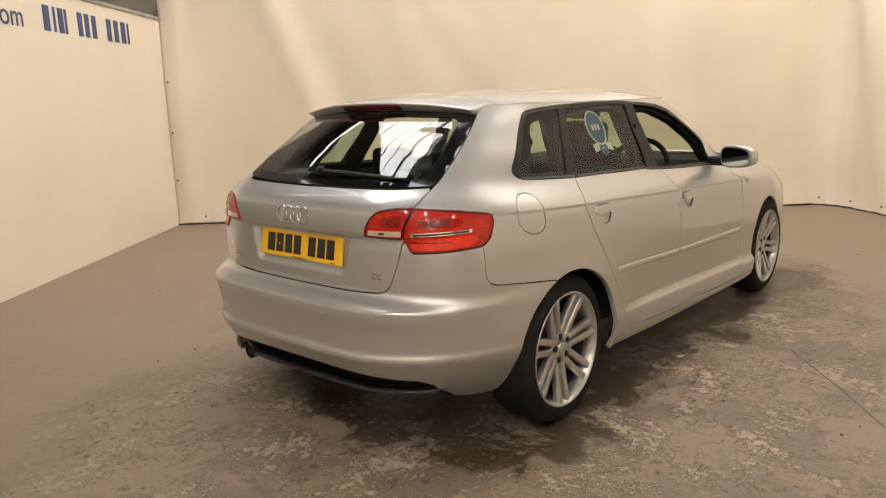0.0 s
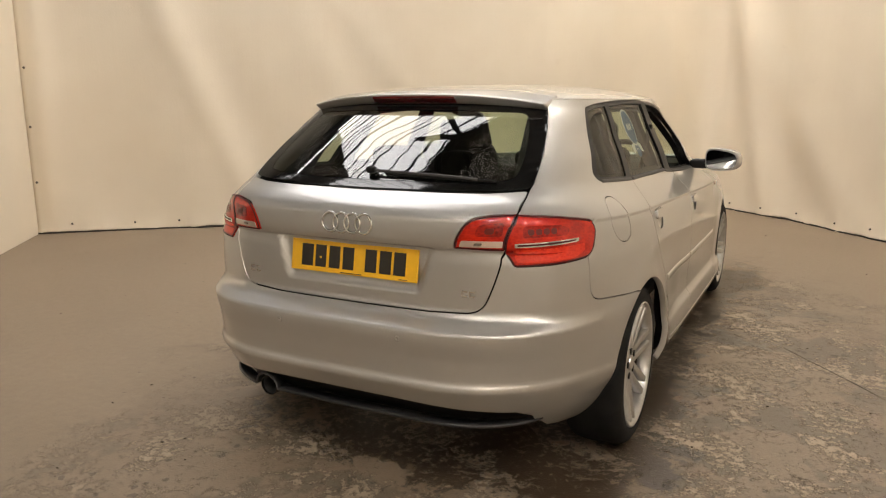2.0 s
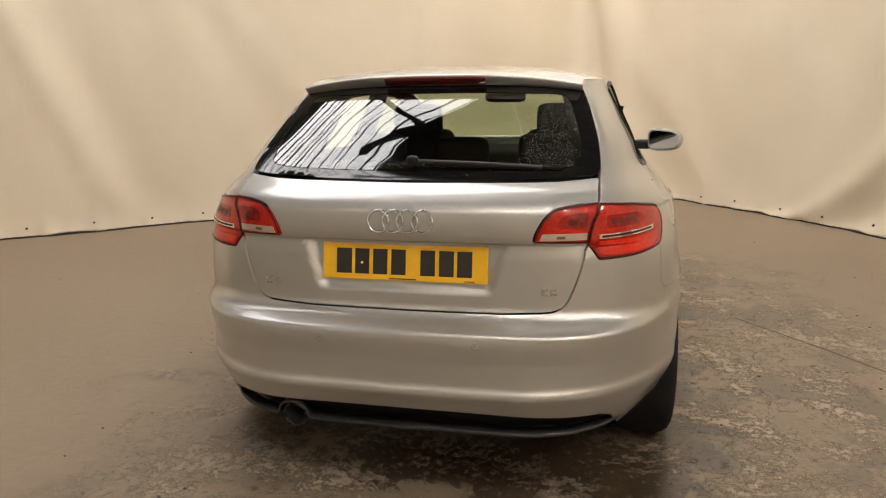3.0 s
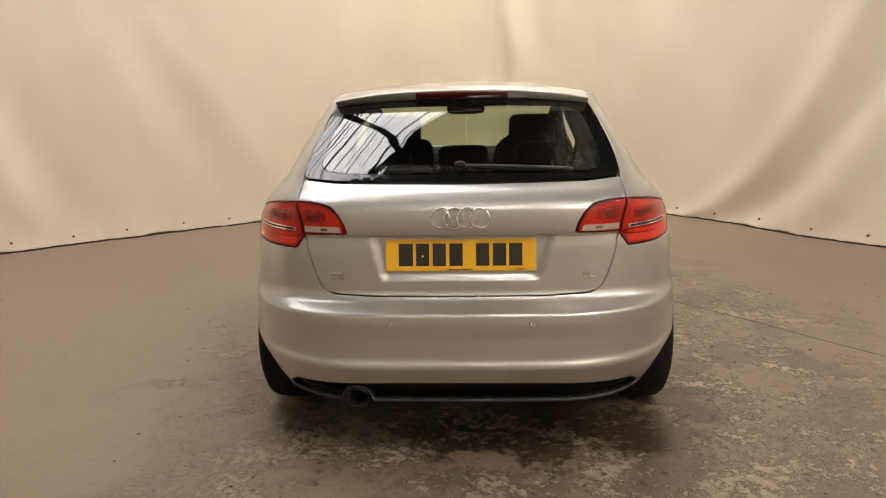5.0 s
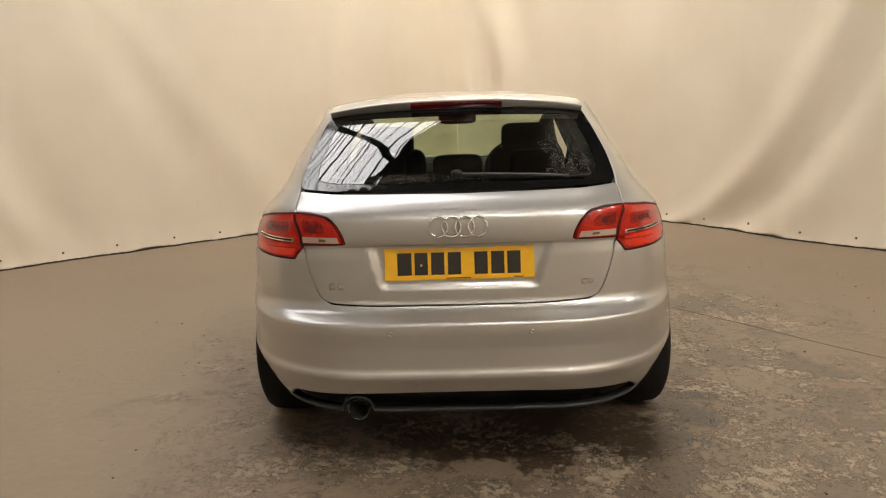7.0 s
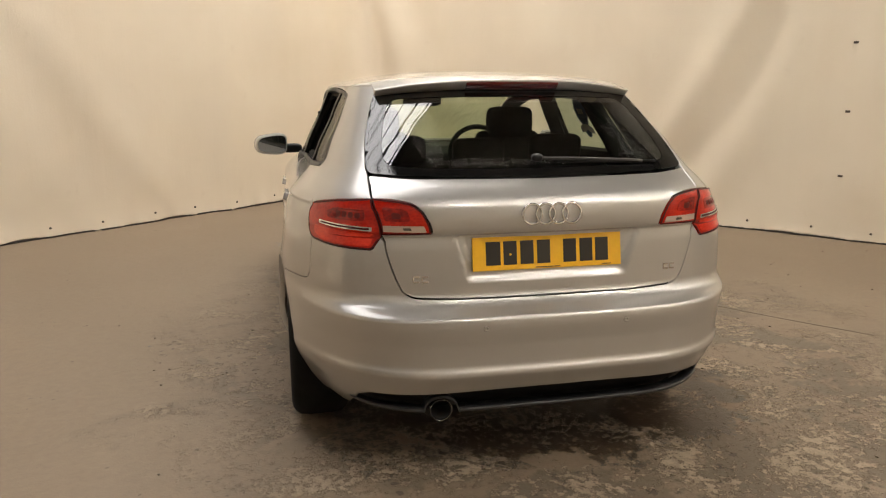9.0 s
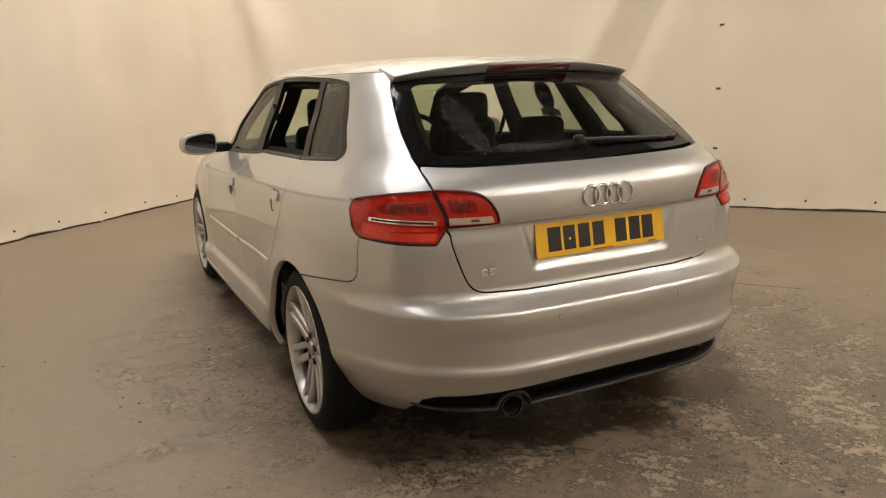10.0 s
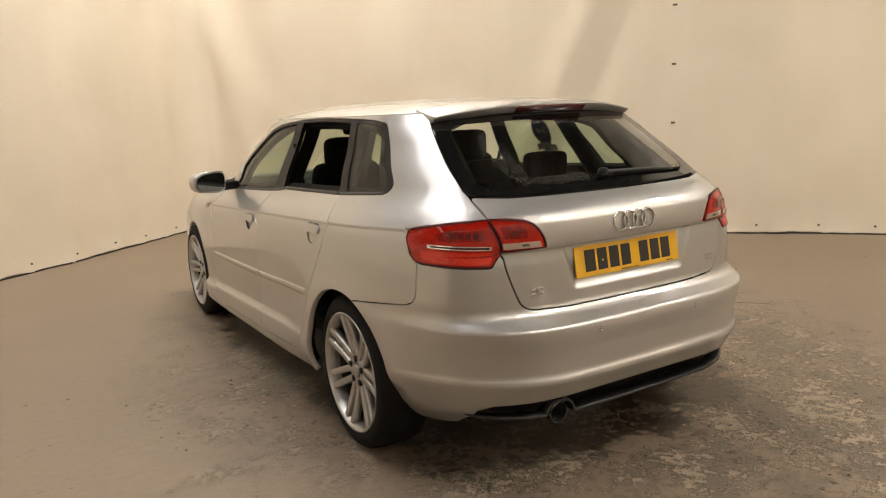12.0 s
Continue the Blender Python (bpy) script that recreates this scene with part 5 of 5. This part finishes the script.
for x in (-0.37, 0.37):
    seat = new("front_seat")
    seat.parent = car
    seat["label"] = "dark front seat with headrest"
    bm = bmesh.new()
    box(bm, (x - 0.24, 1.80, 0.36), (x + 0.24, 2.28, 0.56))
    part("seat_cushion", bm, UPHOLSTERY, seat, bevel=0.05)
    bm = bmesh.new()
    vs = box(bm, (-0.235, -0.06, 0.0), (0.235, 0.06, 0.60), pose(x, 1.80, 0.50, 12, 0, 0))
    for v in vs:
        if v.co.z > 0.9:
            v.co.x = x + (v.co.x - x) * 0.78
    part("seat_backrest", bm, UPHOLSTERY, seat, bevel=0.05)
    bm = bmesh.new()
    blob(bm, (x, 1.66, 1.135), (0.125, 0.05, 0.085), 0.4)
    for dx in (-0.06, 0.06):
        rod(bm, (x + dx, 1.67, 1.0), (x + dx, 1.665, 1.12), 0.007)
    part("headrest", bm, UPHOLSTERY, seat)
    bm = bmesh.new()
    sx = math.copysign(1, x)
    tube(bm, [(sx * 0.655, 1.66, 1.20), (sx * 0.62, 1.70, 1.02), (sx * 0.56, 1.74, 0.80), (sx * 0.55, 1.75, 0.50)], 0.012, 6)
    part("seat_belt", bm, CABIN, seat, "black seat belt")
bm = bmesh.new()
prof = [(2.50, 0.60), (2.44, 0.80), (2.46, 0.90), (2.55, 0.945), (2.80, 0.955), (3.15, 0.93), (3.15, 0.60)]
va = [bm.verts.new((-0.66, y, z)) for y, z in prof]
vb = [bm.verts.new((0.66, y, z)) for y, z in prof]
for k in range(len(prof)):
    j = (k + 1) % len(prof)
    bm.faces.new((va[k], va[j], vb[j], vb[k]))
bm.faces.new(va[::-1])
bm.faces.new(vb)
bmesh.ops.recalc_face_normals(bm, faces=bm.faces)
part("dashboard", bm, CABIN, car, "black dashboard", bevel=0.02, smooth=False)
bm = bmesh.new()
cm = pose(0.37, 2.30, 0.905, 68, 0, 0)
tube(bm, [cm @ Vector((0.185 * math.cos(t), 0.185 * math.sin(t), 0)) for t in (2 * math.pi * k / 40 for k in range(40))], 0.016, 10, closed=True)
for a in (0.1, math.pi - 0.1, -math.pi / 2):
    tube(bm, [cm @ Vector((0, 0, -0.02)), cm @ Vector((0.18 * math.cos(a), 0.18 * math.sin(a), 0))], 0.014, 8)
rod(bm, cm @ Vector((0, 0, -0.20)), cm @ Vector((0, 0, 0.01)), 0.055)
part("steering_wheel", bm, CABIN, car, "black steering wheel")
bm = bmesh.new()
blob(bm, (0.0, 2.28, 1.245), (0.12, 0.02, 0.036), 0.5)
rod(bm, (0, 2.29, 1.25), (0, 2.34, 1.30), 0.010)
part("interior_mirror", bm, CABIN, car, "black interior mirror")


# ---- the bay ----
def wall_slab(name, a, b, z0, z1, thick, material, label, outward):
    bm = bmesh.new()
    a, b = Vector((*a, 0)), Vector((*b, 0))
    d = (b - a).normalized()
    n = Vector((-d.y, d.x, 0)) * outward
    vs = [bm.verts.new(p + o + Vector((0, 0, z))) for z in (z0, z1) for p, o in ((a, n * 0), (b, n * 0), (b, n * thick), (a, n * thick))]
    for f in ((0, 1, 2, 3), (4, 5, 6, 7), (0, 1, 5, 4), (1, 2, 6, 5), (2, 3, 7, 6), (3, 0, 4, 7)):
        bm.faces.new([vs[i] for i in f])
    bmesh.ops.recalc_face_normals(bm, faces=bm.faces)
    ob = part(name, bm, material, None, "", smooth=False)
    return tagged(ob, label, "wall", kind="structure")


bm = bmesh.new()
out = [C1 + (C1 - C2).normalized() * 3 - DIR_L * 1.0, C2 - DIR_R * 1.0 + (C2 - C1).normalized() * 0.6, C3 + DIR_R * 0.6, C4 + DIR_L * 0.6 + (C1 - C2).normalized() * 3]
top = [bm.verts.new((p.x, p.y, 0)) for p in out]
bot = [bm.verts.new((p.x, p.y, -0.2)) for p in out]
bm.faces.new(top)
bm.faces.new(bot[::-1])
for k in range(4):
    j = (k + 1) % 4
    bm.faces.new((top[k], bot[k], bot[j], top[j]))
bmesh.ops.recalc_face_normals(bm, faces=bm.faces)
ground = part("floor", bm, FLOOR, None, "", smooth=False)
tagged(ground, "worn beige concrete floor with damp stains, painted shade under the car and pale flaking patches", "floor", kind="structure")


BACK_LEN, RIGHT_LEN, BEND = (C2 - C1).length, 9.6, 0.40
DIR_B = (C2 - C1).normalized()


def sheet_path(u):
    """Along the back, round the corner and down the right side; the place and the way into the room."""
    turn_a = BACK_LEN - BEND
    if u < turn_a:
        p, n = C1 + DIR_B * u, Vector((DIR_B.y, -DIR_B.x))
    elif u < BACK_LEN + BEND:
        t = (u - turn_a) / (2 * BEND)
        a, b = C2 - DIR_B * BEND, C2 + DIR_R * BEND
        p = (1 - t) ** 2 * a + 2 * t * (1 - t) * C2 + t * t * b
        d = ((1 - t) * (C2 - a) + t * (b - C2)).normalized()
        n = Vector((d.y, -d.x))
    else:
        p, n = C2 + DIR_R * (u - BACK_LEN), Vector((DIR_R.y, -DIR_R.x))
    return Vector((*p, 0)), Vector((*n, 0))


# folds: place at the floor, width, height, lean, root (how it sweeps out from the floor)
FOLDS = [(0.16, 0.10, 0.05, 0.0, 0), (2.24, 0.13, 0.040, -0.41, 0), (2.60, 0.20, -0.03, -0.41, 0), (3.75, 0.20, 0.030, -0.45, 0), (4.86, 0.20, 0.030, -0.73, 0),
         (5.43, 0.12, 0.030, 0.06, 0), (6.25, 0.13, 0.028, 0.0, 0), (7.32, 0.12, 0.035, -0.12, 0)]
FOLDS += [(BACK_LEN + a, w, h, l, r) for a, w, h, l, r in (
    (0.86, 0.13, 0.060, -0.20, 0), (1.35, 0.22, -0.04, -0.25, 0), (2.15, 0.22, 0.035, -0.8, 0), (2.85, 0.17, 0.075, 0.0, 1.38), (3.35, 0.20, -0.050, 0.0, 1.30), (4.05, 0.16, 0.035, 0.0, 0.9),
    (5.70, 0.09, -0.03, 0.02, 0), (5.78, 0.16, 0.055, 0.10, 0), (6.05, 0.20, 0.045, 0.15, 0), (6.6, 0.22, 0.04, -0.1, 0.25), (7.75, 0.3, 0.035, -0.5, 0))]


def make_sheet():
    rnd = random.Random(3)
    length, height = BACK_LEN + RIGHT_LEN, 3.6
    nu, nv = int(length / 0.04), 84
    folds = [(a, w * 1.3, h * 0.75, l, r) for a, w, h, l, r in FOLDS]
    waves = [(rnd.uniform(0.5, 1.6), rnd.uniform(0, 6.28), rnd.uniform(0.003, 0.009), rnd.uniform(-0.5, 0.5)) for _ in range(6)]
    bellies = ((-0.03, 0.0, BACK_LEN), (0.19, BACK_LEN + 0.2, BACK_LEN + 4.6))
    verts = []
    for j in range(nv + 1):
        h = height * (j / nv) ** 1.25
        for i in range(nu + 1):
            u = length * i / nu
            p, n = sheet_path(u)
            off = 0.0
            for amp, a, b in bellies:
                if a < u < b:
                    off -= amp * math.sin(math.pi * (u - a) / (b - a))
            for w, ph, amp, lean in waves:
                off += amp * math.sin(2 * math.pi * w * (u + lean * h) / 1.6 + ph)
            for uc, wid, amp, lean, root in folds:
                x = u - (uc + lean * h + root * math.sqrt(h))
                if abs(x) < 3 * wid:
                    off += amp * math.exp(-(x / wid) ** 2) * (0.35 + 0.65 * min(1, h / 0.4))
            off += math.exp(-h / 0.10) * (0.010 * math.sin(u * 13) + 0.006 * math.sin(u * 29 + 1) + 0.02)
            z = h + (0.012 + 0.008 * math.sin(u * 4.4) + 0.005 * math.sin(u * 12.1)) * math.exp(-h / 0.3)
            verts.append(p + n * off + Vector((0, 0, z)))
    w = nu + 1
    faces = [(j * w + i, j * w + i + 1, (j + 1) * w + i + 1, (j + 1) * w + i) for j in range(nv) for i in range(nu)]
    ob = obj("curtain", mesh_of("curtain", verts, faces), CLOTH)
    s = ob.modifiers.new("thick", "SOLIDIFY")
    s.thickness, s.offset = 0.004, 0
    tagged(ob, "cream hanging sheet wall with soft folds, pinned at its hem", "curtain", kind="structure")
    # dark tube at the floor, standing for the shade under the hem
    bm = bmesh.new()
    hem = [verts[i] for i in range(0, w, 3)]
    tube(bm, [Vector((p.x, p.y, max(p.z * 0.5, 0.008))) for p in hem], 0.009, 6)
    part("hem_shade", bm, HEM_SHADE, ob, "dark strip for the shade under the hem")
    u = 0.35
    while u < length - 0.2:
        i = int(u / length * nu)
        p, n = verts[4 * w + i], sheet_path(u)[1]
        bm = bmesh.new()
        rod(bm, p - n * 0.006, p + n * 0.012, 0.013, 0.009, seg=10)
        part("hem_stud", bm, STUD, ob)
        u += 0.52 + 0.06 * math.sin(u * 5)
    return ob, verts, w, nu, nv, height, length


sheet = make_sheet()

# studs up the seams
def seam(u, heights, name, flat=False):
    ob, verts, w, nu, nv, height, length = sheet
    n = sheet_path(u)[1]
    for h in heights:
        p = verts[int((h / height) ** 0.8 * nv) * w + int(u / length * nu)]
        bm = bmesh.new()
        if flat:
            side = Vector((n.y, -n.x, 0))
            box(bm, (-0.028, -0.006, -0.010), (0.028, 0.012, 0.010), Matrix.Translation(p) @ n.to_track_quat("-Y", "Z").to_matrix().to_4x4())
            part(name, bm, STUD, ob, bevel=0.003)
        else:
            rod(bm, p - n * 0.006, p + n * 0.012, 0.016, 0.010, seg=10)
            part(name, bm, STUD, ob)


seam(BACK_LEN + 5.77, (0.57, 1.15, 1.74, 2.29), "seam_clip", True)
seam(0.06, (0.55, 1.11, 1.66), "seam_stud")

# painted board wall with writing
BOARD_H = 2.33
wall_slab("wall_left", C1, C1 + DIR_L * 4.2, 0.0, BOARD_H, 0.05, BOARD, "cream painted board wall with dark blue writing", -1)
wall_w = bpy.data.objects["wall_left"]
bm = bmesh.new()
la, lb = Vector((*C1, 0)), Vector((*(C1 + DIR_L * 13.9), 0))
ln = Vector((-DIR_L.y, DIR_L.x, 0))
if ln.dot(Vector((0, 0, 0)) - la) < 0:
    ln = -ln
m = Matrix.Translation(la) @ Matrix((( DIR_L.x, ln.x, 0, 0), (DIR_L.y, ln.y, 0, 0), (0, 0, 1, 0), (0, 0, 0, 1)))
box(bm, (0.02, -0.05, BOARD_H + 0.002), (4.2, 0.015, BOARD_H + 0.035), m)
part("top_rail", bm, STEEL_GREY, wall_w, "grey top rail", smooth=False)
WRITING = [(0.83, 0.05), (0.94, 0.12), (1.09, 0.11), (1.24, 0.11), (1.53, 0.10), (1.66, 0.10), (1.78, 0.10), (2.02, 0.045), (2.10, 0.10), (2.20, 0.045), (2.32, 0.12)]
for u, w in WRITING:
    bm = bmesh.new()
    box(bm, (u - w * 0.4, 0.002, 2.012), (u + w * 0.4, 0.005, 2.217), m)
    part("writing_bar", bm, SIGN_BLUE, wall_w, "dark blue writing", smooth=False)

text = bpy.data.curves.new("writing", "FONT")
text.body, text.size, text.extrude = "om", 0.235, 0.001
letters = obj("writing", text, None, wall_w, "dark blue letters")
text.materials.append(SIGN_BLUE)
letters.matrix_world = m @ Matrix.Translation((2.955, 0.004, 2.012)) @ pose(0, 0, 0, 90, 0, 0) @ pose(0, 0, 0, 0, 180, 0)

# outer walls and roof of the hall; walls past the sheet are added to close it
far = (C1 - C2).normalized()
wall_slab("wall_outer", C1 + far * 2.2 - DIR_L * 1.0, C4 + far * 2.2, 0.0, ROOF_Z, 0.2, STEEL_GREY, "grey steel hall wall behind the boards", -1)
wall_slab("wall_north", C1 + far * 2.2 - DIR_L * 0.7, C2 - DIR_R * 0.7 - far * 0.7, 0.0, ROOF_Z, 0.2, BACK_WALL, "plain wall added behind the sheet to close the hall", 1)
wall_slab("wall_east", C2 - DIR_R * 0.7 - far * 0.45, C3 - far * 0.45, 0.0, ROOF_Z, 0.2, BACK_WALL, "plain wall added behind the sheet to close the hall", 1)
# unseen end wall, made pale so that it brightens the car's tail
wall_slab("fill_wall_south", C3 - far * 0.45, C4 + far * 2.2, 0.0, ROOF_Z, 0.2, FILL_WALL, "unseen pale wall added to brighten the car's tail", 1)

# roof: corrugated sheets with a band of translucent sheets, held by dark beams
bay = Matrix(((DIR_L.x, -far.x, 0, C1.x), (DIR_L.y, -far.y, 0, C1.y), (0, 0, 1, 0), (0, 0, 0, 1)))   # u down the hall, v across


def corrugated(u0, u1, v0, v1, z, pitch=0.15, amp=0.02):
    n = max(8, int((u1 - u0) / pitch * 6))
    verts = []
    for i in range(n + 1):
        u = u0 + (u1 - u0) * i / n
        dz = amp * math.sin(2 * math.pi * u / pitch)
        verts += [bay @ Vector((u, v0, z + dz)), bay @ Vector((u, v1, z + dz))]
    return verts, [(2 * i, 2 * i + 1, 2 * i + 3, 2 * i + 2) for i in range(n)]


SKY_U, SKY_V = (0.1, 4.05), (0.1, 5.4)
parts_v, parts_f = [], []
for u0, u1, v0, v1 in ((-1.2, SKY_U[0], -2.6, 9.0), (SKY_U[1], 15.0, -2.6, 9.0), (SKY_U[0], SKY_U[1], -2.6, SKY_V[0]), (SKY_U[0], SKY_U[1], SKY_V[1], 9.0)):
    v, f = corrugated(u0, u1, v0, v1, ROOF_Z)
    k = len(parts_v)
    parts_v += v
    parts_f += [tuple(i + k for i in q) for q in f]
ceil = obj("ceiling", mesh_of("ceiling", parts_v, parts_f), ROOF_SHEET)
tagged(ceil, "corrugated hall roof with translucent sheets", "ceiling", kind="structure")
v, f = corrugated(SKY_U[0], SKY_U[1], SKY_V[0], SKY_V[1], ROOF_Z)
sl = obj("skylight", mesh_of("skylight", v, f), SKYLIGHT)
v, f = corrugated(0.46, 0.61, -2.1, SKY_V[0] - 0.02, ROOF_Z - 0.06)
tagged(obj("skylight", mesh_of("skylight", v, f), SKYLIGHT), "narrow translucent roof light strip", "skylight", kind="structure")
tagged(sl, "translucent corrugated roof light letting in daylight", "skylight", kind="structure")


def beam(a, b, w, drop, name="roof_beam", label="dark steel roof beam under the corrugated roof", depth=0.13):
    bm = bmesh.new()
    pa, pb = bay @ Vector((*a, ROOF_Z - drop)), bay @ Vector((*b, ROOF_Z - drop))
    dd = pb - pa
    mm = Matrix.Translation((pa + pb) / 2) @ dd.to_track_quat("X", "Z").to_matrix().to_4x4()
    n = dd.length / 2
    box(bm, (-n, -w / 2, depth - 0.03), (n, w / 2, depth), mm)
    box(bm, (-n, -w / 2, -depth), (n, w / 2, 0.03 - depth), mm)
    box(bm, (-n, -0.012, -depth + 0.03), (n, 0.012, depth - 0.03), mm)
    tagged(part(name, bm, BEAM, None, smooth=False), label, "beam", kind="structure")


beam((SKY_U[1] + 0.05, -2.5), (SKY_U[1] + 0.05, 8.8), 0.14, 0.2)
beam((SKY_U[0] - 0.05, -2.5), (SKY_U[0] - 0.05, 8.8), 0.14, 0.2)
beam((-1.0, 2.45), (14.5, 2.45), 0.10, 0.25)
beam((3.45, 1.55), (4.1, 2.45), 0.09, 0.3)
beam((-1.0, 7.2), (14.5, 7.2), 0.10, 0.25)
# glazing bars between the translucent sheets, uneven as old sheets are
rnd = random.Random(11)
u = SKY_U[0] + 0.15
while u < SKY_U[1] - 0.1:
    w = rnd.choice((0.02, 0.03, 0.05, 0.08))
    bm = bmesh.new()
    box(bm, (u, SKY_V[0], ROOF_Z - 0.05), (u + w, SKY_V[1], ROOF_Z - 0.025), bay)
    tagged(part("glazing_bar", bm, BEAM, None, smooth=False), "dark bar between translucent roof sheets", "bar", kind="structure")
    u += w + rnd.uniform(0.12, 0.34)

# tube lamps under the roof, out of view; the kind shows as streaks in the paint
# (3.1, 7.2), (8.8, 0.9) and (13.3, 3.2) are added to brighten tail and right side
LAMPS = [(1.4, 6.9), (3.1, 7.2), (10.0, 6.6), (9.8, 3.2), (12.0, 5.0), (12.0, 1.2), (8.8, 0.9), (13.3, 3.2)]
for k, (u, vv) in enumerate(LAMPS):
    fit_ob = new("tube_lamp")
    tagged(fit_ob, "white twin tube ceiling lamp out of view, switched on, placed for its light", "lamp", group="tube lamps")
    fit_ob.matrix_basis = bay @ Matrix.Translation((u, vv, ROOF_Z - 0.55))
    bm = bmesh.new()
    box(bm, (-0.8, -0.06, 0.03), (0.8, 0.06, 0.09))
    part("lamp_body", bm, STEEL_GREY, fit_ob, bevel=0.01)
    for dy in (-0.035, 0.035):
        bm = bmesh.new()
        rod(bm, (-0.76, dy, 0.0), (0.76, dy, 0.0), 0.014, seg=10)
        part("tube", bm, TUBE, fit_ob, "glowing tube")
    for dx in (-0.6, 0.6):
        bm = bmesh.new()
        rod(bm, (dx, 0, 0.08), (dx, 0, 0.55), 0.006, seg=6)
        part("lamp_wire", bm, STEEL_GREY, fit_ob)

# small grit and leaf bits on the floor
rnd = random.Random(5)
bm = bmesh.new()
for _ in range(260):
    x, y = rnd.gauss(0.6, 2.2), rnd.gauss(0.8, 2.2)
    if abs(x) < 1.0 and 0 < y < 3.9:
        continue
    s = rnd.uniform(0.002, 0.008)
    vs = bmesh.ops.create_icosphere(bm, subdivisions=1, radius=s, matrix=Matrix.Translation((x, y, s * 0.25)) @ Matrix.Diagonal((1, rnd.uniform(0.4, 1.4), 0.45, 1)))
tagged(part("floor_grit", bm, plain_worn("grit", (0.14, 0.11, 0.08), 0.85, 0, 0.5, 30), None), "scattered brown grit and leaf bits on the concrete", "grit", kind="stuff")

# the saw-cut joint in the slab, filled dark
ja, jb = Vector((1.545, 1.876, 0)), Vector((1.887, 1.423, 0))
jd = (jb - ja).normalized()
bm = bmesh.new()
pts = [ja + jd * t + Vector((0.004 * math.sin(t * 7), 0.004 * math.sin(t * 5 + 1), 0.0)) for t in np.linspace(-0.35, 1.15, 24)]
side = Vector((-jd.y, jd.x, 0))
rows = [[bm.verts.new(p + side * w + Vector((0, 0, h))) for w, h in ((-0.004, 0.0), (-0.0025, 0.002), (0.0025, 0.002), (0.004, 0.0))] for p in pts]
for r0, r1 in zip(rows, rows[1:]):
    for k in range(3):
        bm.faces.new((r0[k], r0[k + 1], r1[k + 1], r1[k]))
bmesh.ops.recalc_face_normals(bm, faces=bm.faces)
tagged(part("floor_joint", bm, plain_worn("joint_filler", (0.135, 0.108, 0.078), 0.8, 0, 0.4, 8), ground), "dark filled joint in the concrete")
